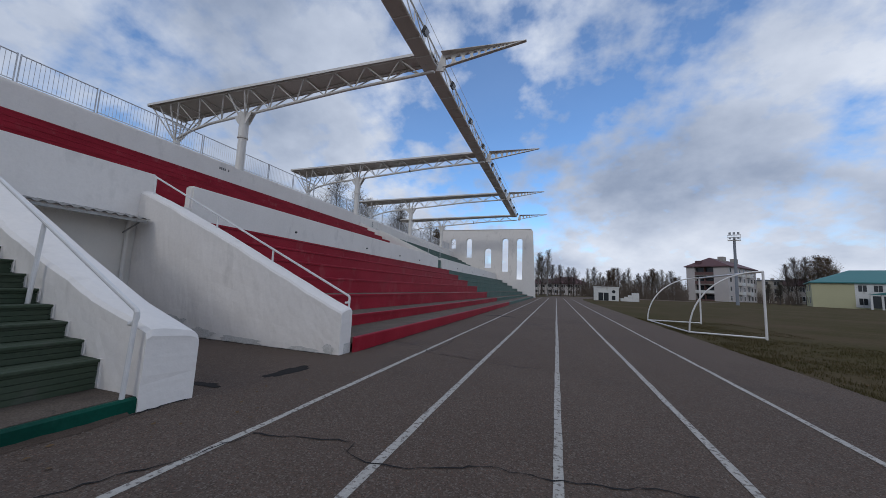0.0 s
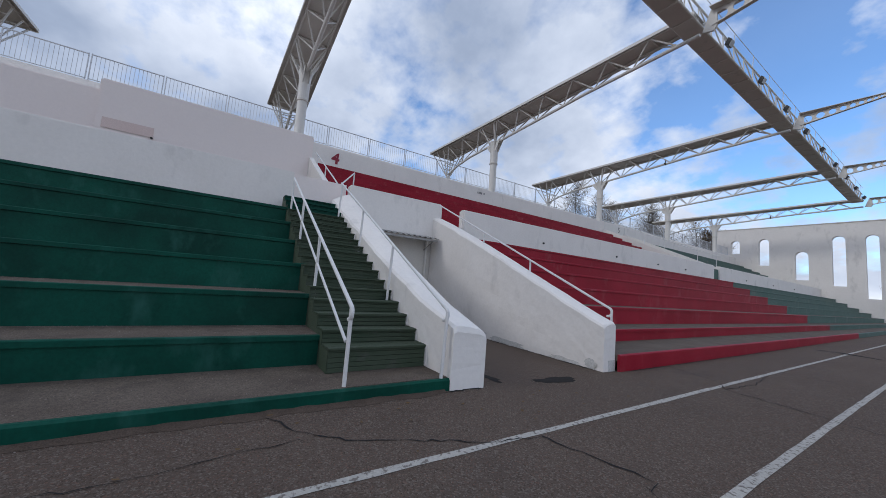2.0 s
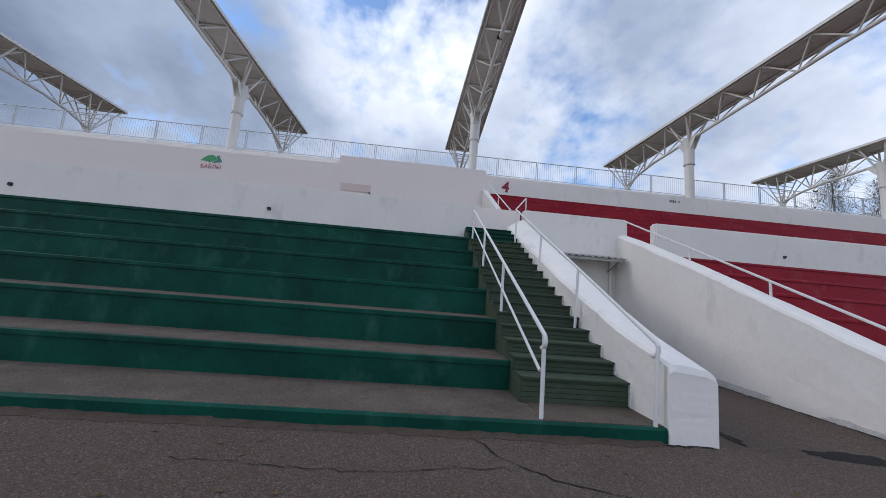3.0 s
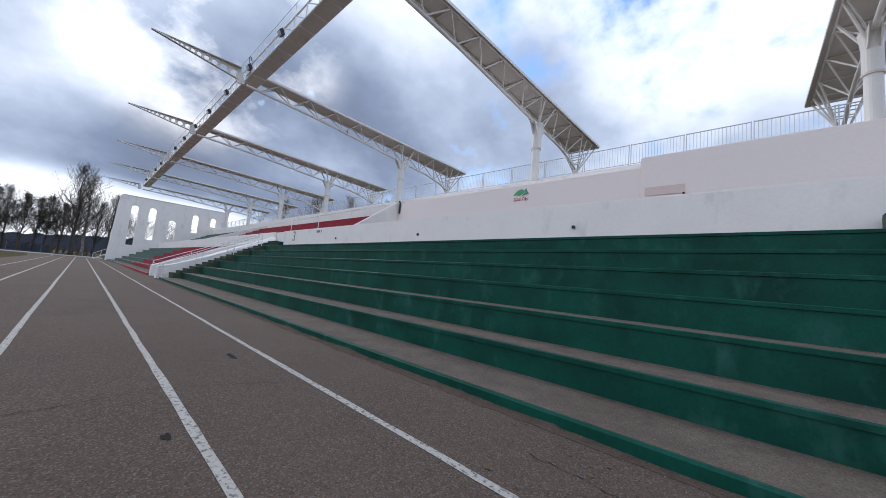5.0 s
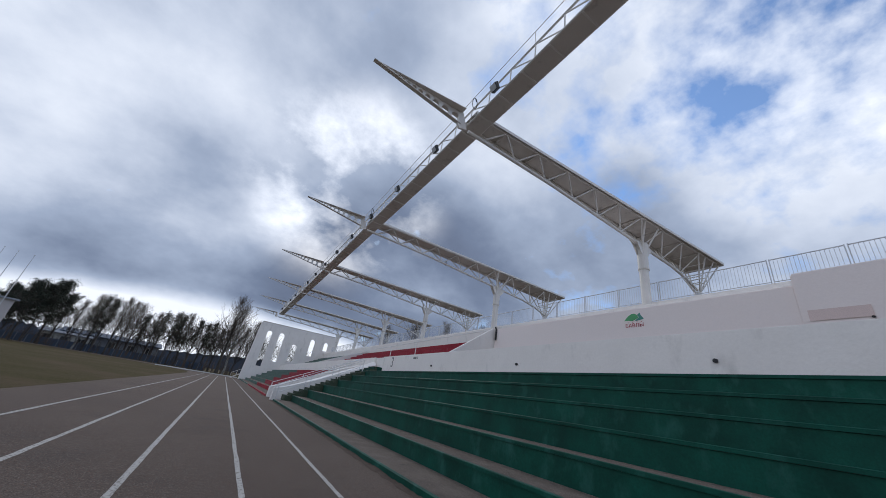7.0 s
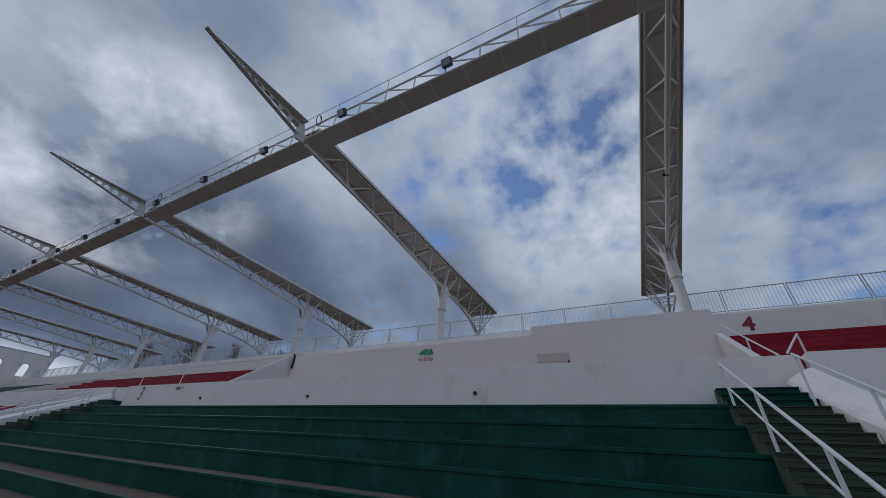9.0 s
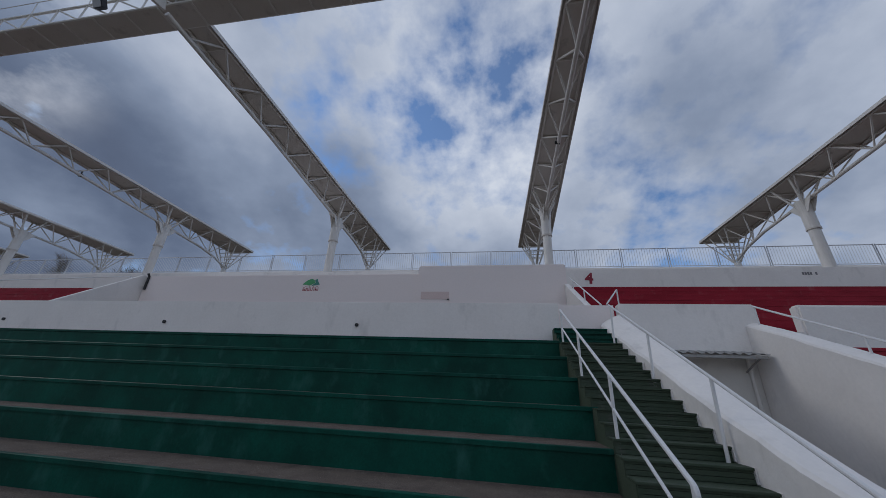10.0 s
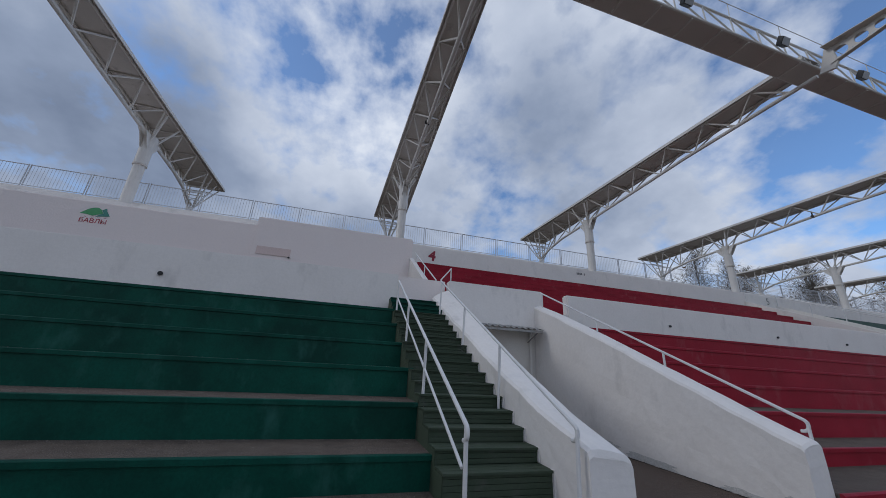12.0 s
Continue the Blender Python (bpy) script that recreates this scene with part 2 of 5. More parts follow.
GREY_LETTER = material("grey_lettering", (0.22, 0.21, 0.21), rough=0.8)
LOGO_GREEN = material("emblem_green", (0.09, 0.38, 0.14), (0.12, 0.45, 0.2), 0.6)
LOGO_BLUE = material("emblem_blue_green", (0.07, 0.28, 0.22), (0.1, 0.33, 0.28), 0.6)
LOGO_RED = material("emblem_red", (0.5, 0.04, 0.07), rough=0.6)
BARK = material("bark", (0.06, 0.052, 0.046), (0.10, 0.088, 0.078), 0.95, big=3)
BIRCH = material("birch_bark", (0.34, 0.33, 0.31), (0.12, 0.11, 0.10), 0.9, big=2.5, amount=0.8)
TWIG = material("twigs", (0.11, 0.085, 0.068), (0.15, 0.118, 0.092), 0.95, big=0.4)
TWIG_PALE = material("pale_twigs", (0.24, 0.20, 0.155), (0.30, 0.245, 0.18), 0.95, big=0.4)
LEAF_DARK = material("dark_foliage", (0.028, 0.036, 0.022), (0.045, 0.05, 0.03), 0.9, big=0.6)
LEAF_BROWN = material("autumn_foliage", (0.15, 0.085, 0.035), (0.10, 0.065, 0.03), 0.9, big=0.6)
HOUSE_CREAM = material("house_cream_render", (0.50, 0.46, 0.40), (0.44, 0.40, 0.35), 0.9, big=0.3)
HOUSE_PINK = material("house_pale_render", (0.52, 0.48, 0.46), (0.45, 0.41, 0.40), 0.9, big=0.3)
HOUSE_YELLOW = material("house_yellow_render", (0.50, 0.48, 0.30), (0.46, 0.44, 0.28), 0.9, big=0.3)
HOUSE_GREY = material("house_grey_brick", (0.36, 0.33, 0.30), (0.30, 0.27, 0.25), 0.9, big=0.5)
# Red-brown greyed down: the haze of distance is mixed into this colour.
ROOF_RED_HAZY = material("hazy_red_brown_roofing", (0.125, 0.058, 0.062), (0.10, 0.05, 0.055), 0.7, big=0.5)
ROOF_TEAL = material("teal_metal_roofing", (0.04, 0.19, 0.19), (0.035, 0.16, 0.165), 0.5, big=0.3)
# Brown cladding, likewise muted by painted-in distance haze.
BALCONY_HAZY = material("hazy_balcony_cladding", (0.12, 0.062, 0.056), (0.16, 0.1, 0.09), 0.7, big=1.5)
BLUE_FENCE = material("blue_fence_sheet", (0.06, 0.085, 0.13), (0.08, 0.105, 0.15), 0.7, big=0.4)
SHED = material("grey_shed_wall", (0.24, 0.26, 0.29), (0.2, 0.21, 0.24), 0.8, big=0.4)
WHITE_PLAIN = material("white_render", (0.7, 0.7, 0.68), (0.6, 0.6, 0.58), 0.85, big=0.8, stain_or_sheen=(0.45, 0.43, 0.4), blotch_scale=1.5)


# ---- mesh helpers ----
def finish(bm, name, mat, smooth=False):
    bmesh.ops.recalc_face_normals(bm, faces=bm.faces)
    me = bpy.data.meshes.new(name)
    bm.to_mesh(me)
    bm.free()
    for m in (mat if isinstance(mat, (list, tuple)) else [mat]):
        me.materials.append(m)
    if smooth:
        me.polygons.foreach_set("use_smooth", [True] * len(me.polygons))
    return me


def part(name, bm, mat, parent=None, label="", smooth=False):
    ob = new(name, bm if isinstance(bm, bpy.types.Mesh) else finish(bm, name, mat, smooth))
    if parent:
        ob.parent = parent
    return tagged(ob, label)


def thing(name, label, category, group="", kind="", at=(0, 0, 0)):
    ob = new(name)
    ob.location = at
    return tagged(ob, label, category, group, kind)


def add_box(bm, x0, x1, y0, y1, z0, z1, bevel=0.0):
    vs = [bm.verts.new((x, y, z)) for x in (x0, x1) for y in (y0, y1) for z in (z0, z1)]
    fs = [bm.faces.new([vs[i] for i in q]) for q in ((0, 1, 3, 2), (4, 6, 7, 5), (0, 4, 5, 1), (2, 3, 7, 6), (0, 2, 6, 4), (1, 5, 7, 3))]
    if bevel:
        es = {e for f in fs for e in f.edges}
        bmesh.ops.bevel(bm, geom=list(es), offset=bevel, segments=2, affect="EDGES")
    return vs


def box(x0, x1, y0, y1, z0, z1, bevel=0.0):
    bm = bmesh.new()
    add_box(bm, x0, x1, y0, y1, z0, z1, bevel)
    return bm


def add_prism(bm, outline, lo, hi, axis="y"):
    """An outline in the plane across the axis (xz for y, yz for x, xy for z), drawn out from lo to hi."""
    def put(p, d):
        return {"y": (p[0], d, p[1]), "x": (d, p[0], p[1]), "z": (p[0], p[1], d)}[axis]
    a = [bm.verts.new(put(p, lo)) for p in outline]
    b = [bm.verts.new(put(p, hi)) for p in outline]
    n = len(outline)
    bm.faces.new(a)
    bm.faces.new(b[::-1])
    for i in range(n):
        bm.faces.new((a[i], b[i], b[(i + 1) % n], a[(i + 1) % n]))


def prism(outline, lo, hi, axis="y", bevel=0.0):
    bm = bmesh.new()
    add_prism(bm, outline, lo, hi, axis)
    if bevel:
        bmesh.ops.bevel(bm, geom=list(bm.edges), offset=bevel, segments=2, affect="EDGES")
    return bm


def add_tube(bm, pts, r, sides=8, r_end=None, cap=True):
    pts = [Vector(p) for p in pts]
    rings = []
    up = None
    for i, p in enumerate(pts):
        d = (pts[min(i + 1, len(pts) - 1)] - pts[max(i - 1, 0)]).normalized()
        ref = Vector((0, 0, 1)) if abs(d.z) < 0.95 else Vector((0, 1, 0))
        if up is None:
            up = d.cross(ref).normalized()
        up = (up - d * up.dot(d)).normalized()
        v = d.cross(up)
        k = i / max(1, len(pts) - 1)
        rr = r if r_end is None else r + (r_end - r) * k
        rings.append([bm.verts.new(p + (up * math.cos(a) + v * math.sin(a)) * rr) for a in (2 * math.pi * j / sides for j in range(sides))])
    for a, b in zip(rings, rings[1:]):
        for j in range(sides):
            bm.faces.new((a[j], a[(j + 1) % sides], b[(j + 1) % sides], b[j]))
    if cap:
        bm.faces.new(rings[0])
        bm.faces.new(rings[-1][::-1])


def tube(pts, r, sides=8, r_end=None):
    bm = bmesh.new()
    add_tube(bm, pts, r, sides, r_end)
    return bm


# ---- ground, track, field ----
Y_FAR, Y_NEAR = 61.6, -85.0        # the two arcaded end walls of the stand


def ground():
    """One sheet to the horizon, sunk under the stand and its apron."""
    bm = bmesh.new()
    xs, ys = (-900, -31.2, -31.0, -1.2, -1.0, 900), (-900, -83.9, -83.7, 61.0, 61.2, 900)
    grid = [[bm.verts.new((x, y, -0.4 if 2 <= i <= 3 and 2 <= j <= 3 else -0.03)) for j, y in enumerate(ys)] for i, x in enumerate(xs)]
    for i in range(5):
        for j in range(5):
            bm.faces.new((grid[i][j], grid[i + 1][j], grid[i + 1][j + 1], grid[i][j + 1]))
    tagged(part("ground", bm, GRASS), "brown-green autumn grass field and open ground", "ground", kind="structure")


ground()


def smooth(a, b, v):
    k = min(1.0, max(0.0, (v - a) / (b - a)))
    return k * k * (3 - 2 * k)


def ground_z(x, y):
    """Height of the asphalt: it falls a little towards the passage and the red steps."""
    return -0.06 * smooth(-2.65, -3.55, x) * smooth(2.5, 4.2, y) * (1 - 0.5 * smooth(14, 30, y))


def sheet(name, outline, z0, z1, mat, label, category):
    ob = part(name, prism(outline, z0, z1, "z"), mat)
    return tagged(ob, label, category, kind="structure")


def track_outline():
    pts = [(-30, -84), (-30, -86), (-3.5, -88), (-2.0, -104)]
    # inner edge: straight along the field, then turning in at both ends
    pts += [(14, -112), (40, -118), (40, -108), (20, -103), (9.5, -95), (5.2, -84)]
    pts += [(4.15, -70), (4.1, 60), (5.0, 72), (9.0, 84), (18, 94), (40, 100), (40, 110), (12, 104), (0, 92), (-3.5, 64), (-30, 64), (-30, 62), (-2.6, 62), (-2.6, -84)]
    return pts


sheet("track", track_outline(), -0.2, 0.0, ASPHALT, "grey cracked asphalt running track with white lane lines", "running track")


def apron():
    """The asphalt strip between the outer lane and the stand, running into the passages."""
    bm = bmesh.new()
    xs = [-2.6 - 0.15 * i for i in range(11)] + [-4.6, -5.2, -6.0, -7.0, -8.5, -10.6]
    ys = [-84 + 2.0 * i for i in range(41)] + [-1.0 + 0.4 * i for i in range(80)] + [31.0 + 1.0 * i for i in range(32)]
    grid = [[bm.verts.new((x, y, ground_z(x, y))) for x in xs] for y in ys]
    for a, b in zip(grid, grid[1:]):
        for i in range(len(xs) - 1):
            bm.faces.new((a[i], a[i + 1], b[i + 1], b[i]))
    tagged(part("apron", bm, ASPHALT, smooth=True), "grey worn asphalt apron along the foot of the stand", "pavement", kind="structure")


apron()

rnd = random.Random(5)
for k in range(5):
    x = -2.489 + 1.25 * k
    bm = bmesh.new()
    ys = [-86 + i * 0.35 for i in range(int((66 + 86) / 0.35))]
    prev = None
    for y in ys:
        wob = 0.004 * math.sin(y * 0.6 + k)
        a, b = x - 0.036 + wob + rnd.uniform(-0.006, 0.006), x + 0.036 + wob + rnd.uniform(-0.005, 0.005)
        row = (bm.verts.new((a, y, 0.004)), bm.verts.new((b, y, 0.004)))
        if prev:
            bm.faces.new((prev[0], prev[1], row[1], row[0]))
        prev = row
    ob = part("lane_line", bm, LINE)
    tagged(ob, "worn white painted lane line on the asphalt track", "lane line", "lane lines of the track", "structure")


def crack(points, width, seed):
    """A jagged dark line on the asphalt, for cracks and for gaps at a wall's foot."""
    r = random.Random(seed)
    bm = bmesh.new()
    prev = None
    for (x0, y0), (x1, y1) in zip(points, points[1:]):
        n = max(2, int(math.hypot(x1 - x0, y1 - y0) / 0.07))
        for i in range(n):
            k = i / n
            x = x0 + (x1 - x0) * k + r.uniform(-0.022, 0.022)
            y = y0 + (y1 - y0) * k + r.uniform(-0.022, 0.022)
            w = width * r.uniform(0.15, 0.8)
            nx, ny = -(y1 - y0), x1 - x0
            d = math.hypot(nx, ny)
            row = [bm.verts.new((p, q, ground_z(p, q) + 0.006)) for p, q in ((x - nx / d * w / 2, y - ny / d * w / 2), (x + nx / d * w / 2, y + ny / d * w / 2))]
            if prev:
                bm.faces.new((prev[0], prev[1], row[1], row[0]))
            prev = row
    ob = part("asphalt_crack", bm, CRACK_AND_GAP)
    tagged(ob, "dark jagged line on the asphalt for cracks and wall-foot gaps", "crack", "cracks in the track", "structure")


CRACKS_AND_GAPS = [
    # First four: dark gap and dirt lines along wall and kerb feet.
    ([(-4.0, 5.545), (-6.0, 5.59), (-8.0, 5.64), (-10.2, 5.695)], 0.07),
    ([(-3.72, 2.3), (-3.72, -2.0), (-3.73, -9.0), (-3.72, -18.0)], 0.035),
    ([(-3.7, 2.28), (-3.71, 2.8)], 0.07),
    ([(-3.72, 6.2), (-3.72, 12.0), (-3.73, 20.0)], 0.03),
    ([(-3.74, 0.25), (-3.61, 0.34), (-3.24, 0.52), (-3.0, 0.81), (-2.89, 1.09), (-2.73, 1.43), (-2.53, 1.8), (-2.42, 2.35), (-2.2, 2.38), (-1.85, 2.5), (-1.56, 2.54), (-1.48, 2.34)], 0.03),
    ([(-1.56, 2.42), (-1.25, 2.3), (-0.85, 2.4), (-0.46, 2.6), (-0.11, 2.6), (0.22, 2.63), (0.64, 2.75), (1.07, 2.73), (1.5, 2.85)], 0.026),
    ([(-3.7, 7.6), (-3.3, 7.37), (-2.6, 6.8), (-2.37, 6.36), (-1.55, 6.2), (-1.14, 6.05), (-0.585, 5.94), (-0.12, 6.03)], 0.028),
    ([(-2.37, 6.36), (-2.3, 7.4), (-2.45, 8.6)], 0.02),
    ([(-3.15, 0.5), (-3.0, -0.6), (-3.1, -2.0)], 0.014),
    ([(-2.4, -4.5), (-1.2, -4.9), (0.2, -4.6)], 0.012),
    ([(-3.3, 9.0), (-2.2, 9.5), (-1.1, 9.3)], 0.02),
]
for i, (pts, w) in enumerate(CRACKS_AND_GAPS):
    crack(pts, w, 40 + i)


def puddle(x, y, rx, ry, seed, mat, label, turn=0.0):
    r = random.Random(seed)
    out = []
    for i in range(36):
        a = 2 * math.pi * i / 36
        k = 0.7 + 0.35 * noise.noise(Vector((math.cos(a) * 1.5, math.sin(a) * 1.5, seed))) + r.uniform(-0.06, 0.06)
        u, w = rx * k * math.cos(a), ry * k * math.sin(a)
        out.append((x + u * math.cos(turn) - w * math.sin(turn), y + u * math.sin(turn) + w * math.cos(turn)))
    bm = bmesh.new()
    mid = bm.verts.new((x, y, ground_z(x, y) + 0.005))
    rim = [bm.verts.new((p, q, ground_z(p, q) + 0.004)) for p, q in out]
    for i in range(36):
        bm.faces.new((mid, rim[i], rim[(i + 1) % 36]))
    ob = part("damp_patch", bm, mat)
    tagged(ob, label, "damp patch", "damp patches", "structure")


puddle(-3.80, 4.25, 0.62, 0.17, 3, WET, "dark damp patch on the asphalt of the passage", 1.51)
puddle(-4.1, 3.2, 0.3, 0.13, 4, WET, "dark damp patch on the asphalt of the passage")
puddle(-2.1, -5.97, 0.06, 0.24, 8, WET, "dark oily patch on the asphalt")
puddle(-2.55, 16.6, 1.15, 0.22, 12, WET, "dark worn strip across the outer lane", -0.5)
puddle(-1.08, -3.72, 0.04, 0.09, 9, WET, "dark oily patch on the asphalt")

# ---- the stand: lower terraces ----
STEP_X = [-4.807 - 0.875 * k for k in range(6)]
STEP_Z = [0.504 + 0.4577 * k for k in range(6)]
X_KERB, Z_KERB, X_WALL, Z_WALL = -3.75, 0.142, -10.35, 4.0


def terrace(y0, y1, paint, label, kerb_to=None, kerb_z=Z_KERB):
    """Six seating steps over a low kerb step, from y0 to y1."""
    t = thing("seating_terrace", label, "bleachers", "terraces of the stand", at=(0, 0, 0))
    part("kerb", prism([(X_KERB, -0.2), (X_KERB, kerb_z - 0.02), (X_KERB - 0.02, kerb_z), (X_KERB - 0.05, kerb_z), (X_KERB - 0.05, -0.2)], y0, kerb_to or y1), paint, t, "painted kerb edge")
    xs, zs = [X_KERB - 0.05] + STEP_X, [kerb_z] + STEP_Z
    for k in range(7):
        x_back = xs[k + 1] if k < 6 else X_WALL
        bm = bmesh.new()
        add_box(bm, x_back, xs[k] - (0.045 if k else 0), y0, y1, zs[k] - 0.12, zs[k] - (0.003 if k == 0 else 0.006))
        part("tread", bm, TREAD, t, "grey worn concrete tread")
        if k:
            part("riser", prism([(xs[k], zs[k - 1] - 0.12), (xs[k], zs[k] - 0.065), (xs[k] - 0.09, zs[k] - 0.065), (xs[k] - 0.09, zs[k - 1] - 0.12)], y0, y1), paint, t)
            part("nosing", prism([(xs[k] + 0.028, zs[k] - 0.062), (xs[k] + 0.028, zs[k] - 0.008), (xs[k] + 0.02, zs[k]), (xs[k] - 0.045, zs[k]), (xs[k] - 0.045, zs[k] - 0.062)], y0, y1), paint, t)
    return t


Y_MID0, Y_MID1 = -26.04, 1.04
Y_RED1, Y_RED0 = 29.3, -54.5
terrace(Y_MID0, Y_MID1, GREEN, "dark green painted seating steps with worn grey treads", 2.27)
terrace(5.93, Y_RED1, RED, "red painted seating steps with worn grey treads", kerb_z=0.235)
terrace(Y_RED1 + 0.003, Y_FAR, FADED_GREEN, "faded green painted seating steps by the end wall", kerb_z=0.22)
terrace(Y_RED0, -31.15, RED, "red painted seating steps with worn grey treads")
terrace(Y_NEAR, Y_RED0 - 0.003, FADED_GREEN, "faded green painted seating steps by the end wall")
part("stair_foot", box(-4.9, X_KERB - 0.06, Y_MID1, 2.27, Z_KERB - 0.2, Z_KERB + 0.004), TREAD)
tagged(scene.objects["stair_foot"], "grey concrete landing at the foot of the stairs", "landing", kind="structure")


# ---- the stairs ----
def stairs(mirror):
    """A flight of 18 ribbed steps between the terrace and its white cheek wall."""
    def my(y):
        return -25.0 - y if mirror else y
    t = thing("stairs", "olive green ribbed stairs with worn edges between terrace and white wall", "stairs", "stairs of the stand")
    for k in range(18):
        xf, z = -4.335 - 0.3195 * k, 0.432 + 0.1625 * k
        rise = 0.285 if k == 0 else 0.1625
        a, b = sorted((my(0.965), my(2.27)))
        s = part("step", box(xf - 0.36, xf - 0.05, a, b, z - rise - 0.05, z - 0.027), GREEN if k > 14 else STAIR, t)
        coat = GREEN if k > 14 else STAIR
        n = 5 if k == 0 else 3
        h = rise / n
        for i in range(n):
            z0 = z - rise + h * i
            part("riser_slat", box(xf - 0.049, xf - 0.013 - 0.0022 * (i % 2), a, b, z0 + 0.002, z0 + h - (0.003 if i < n - 1 else 0.027)), coat, s)
        for i in range(3):
            x1 = xf + 0.016 - 0.112 * i
            part("tread_board", box(x1 - 0.106, x1, a - 0.012, b, z - 0.026, z - 0.001 * i, 0.004), coat, s)
        spill = 0.012 + 0.03 * abs(noise.noise(Vector((k * 3.7, 1.3, 0.5))))
        a, b = sorted((my(2.268 - spill), my(2.2685)))
        part("limewash_edge", box(xf - 0.05, xf + 0.0185, a, b, z - rise + 0.01, z + 0.0025), WHITE_WALL, s, "white limewash spilt on the step end")
    out = [(-4.36, 0.1), (-4.36, 0.40)]
    for k in range(18):
        xf, z = -4.36 - 0.3195 * k, 0.402 + 0.1625 * k
        out += [(xf, z), (xf - 0.3195, z)] if k else [(xf - 0.3195, z)]
    out += [(-10.111, 0.1)]
    a, b = sorted((my(0.955), my(1.03)))
    part("stringer", prism(out, a, b), STAIR, t)
    return t


stairs(False)
stairs(True)


def cheek_wall(name, ya, yb, inner, outer, label, splay=0.0):
    """A white sloping wall, its top edge given along both faces as (x, z); splay: how far its back end stands aside."""
    bm = bmesh.new()
    xs = [inner[0][0], inner[1][0]]
    while xs[-1] > inner[-1][0] + 0.1:
        xs.append(xs[-1] - 0.1)
    xs.append(inner[-1][0])
    rows = []
    m = 9
    for x in xs:
        zi, zo = line_z(inner, x), line_z(outer, x)
        w = yb - ya
        side_a = [(x, ya, -0.1 + (zi - 0.035 + 0.1) * j / m) for j in range(m + 1)]
        side_b = [(x, yb, -0.1 + (zo - 0.035 + 0.1) * j / m) for j in range(m, -1, -1)]
        top = [(x, ya + w * k, zi + (zo - zi) * k + h) for k, h in ((0.08, 0.0), (0.3, 0.018), (0.55, 0.022), (0.8, 0.012), (0.93, 0.0))]
        rows.append([bm.verts.new(p) for p in side_a + top + side_b])
    for r0, r1 in zip(rows, rows[1:]):
        for j in range(len(r0) - 1):
            bm.faces.new((r0[j], r0[j + 1], r1[j + 1], r1[j]))
    n = len(rows[0])
    for j in range(n // 2):
        a, b, c, d = rows[0][j], rows[0][j + 1], rows[0][n - 2 - j], rows[0][n - 1 - j]
        bm.faces.new((a, b, c, d) if c is not b else (a, b, d))
    bm.faces.new(rows[-1])
    for v in bm.verts:
        aside = splay * (inner[0][0] - v.co.x) / 6.6
        v.co.y += aside
        d = noise.noise(v.co * 2.0) * 0.016 + noise.noise(v.co * 7.0) * 0.007 + noise.noise(v.co * 19.0) * 0.003
        front = 1.0 if v.co.x > inner[0][0] - 0.03 else 0.0
        v.co += Vector((d * front, d * (1 if v.co.y - aside < (ya + yb) / 2 else -1), d * 0.9 if v.co.z > 0.3 else 0.0))
    ob = part(name, bm, WHITE_WALL, smooth=False)
    return tagged(ob, label, "wall", "cheek walls", "structure")


def line_z(pts, x):
    for (x0, z0), (x1, z1) in zip(pts, pts[1:]):
        if x1 <= x <= x0:
            return z0 + (z1 - z0) * (x - x0) / (x1 - x0)
    return pts[-1][1]


IN_L = [(-3.735, 0.70), (-3.76, 0.76), (-4.0, 0.83), (-4.6, 1.0), (-5.85, 1.49), (-6.87, 1.92), (-8.1, 2.44), (-9.0, 2.84), (-10.35, 3.42)]
OUT_L = [(-3.735, 0.63), (-3.76, 0.685), (-4.0, 0.765), (-4.6, 0.97), (-5.85, 1.53), (-6.87, 2.02), (-8.1, 2.6), (-9.0, 3.03), (-10.35, 3.7)]
IN_R = [(-3.84, 0.70), (-3.87, 0.735), (-4.2, 0.86), (-5.6, 1.48), (-7.6, 2.36), (-9.2, 3.02), (-10.35, 3.45)]
cheek_wall("wall_stair", 2.27, 2.79, IN_L, OUT_L, "rough white limewashed wall beside the stairs")
cheek_wall("wall_passage", 5.57, 5.92, IN_R, [(x, z + 0.06) for x, z in IN_R], "white limewashed sloping wall of the passage with grey base", 0.16)
cheek_wall("wall_stair", -27.79, -27.27, OUT_L, IN_L, "rough white limewashed wall beside the stairs")
cheek_wall("wall_passage", -31.145, -30.75, IN_R, IN_R, "white limewashed sloping wall of the passage")
part("plinth_patch", box(-3.99, -3.832, 5.70, 5.926, -0.08, 0.13, 0.008), BARE)
tagged(scene.objects["plinth_patch"], "grey bare concrete at the foot of the wall", "plinth", kind="structure")



def bare_patch(x, z, rx, rz, seed):
    """A patch where the limewash has come off and grey plaster shows."""
    out = []
    for i in range(40):
        a = 2 * math.pi * i / 40
        k = 0.75 + 0.45 * noise.noise(Vector((math.cos(a) * 2.2, math.sin(a) * 2.2, seed * 3.7)))
        out.append((x + rx * k * math.cos(a), max(-0.06, z + rz * k * math.sin(a))))
    bm = bmesh.new()
    bm.faces.new([bm.verts.new((p, 5.548 - 0.16 * (p + 3.84) / 6.6, q)) for p, q in out])
    ob = part("plaster_patch", bm, BARE)
    tagged(ob, "grey bare plaster where the limewash has flaked off", "plaster patch", "bare plaster patches", "structure")


for i, (x, z, rx, rz) in enumerate(((-4.08, 0.03, 0.16, 0.13), (-4.7, -0.03, 0.5, 0.07), (-6.3, 0.0, 0.7, 0.09), (-7.5, 0.06, 0.5, 0.12), (-8.5, 0.15, 0.6, 0.28))):
    bare_patch(x, z, rx, rz, i)

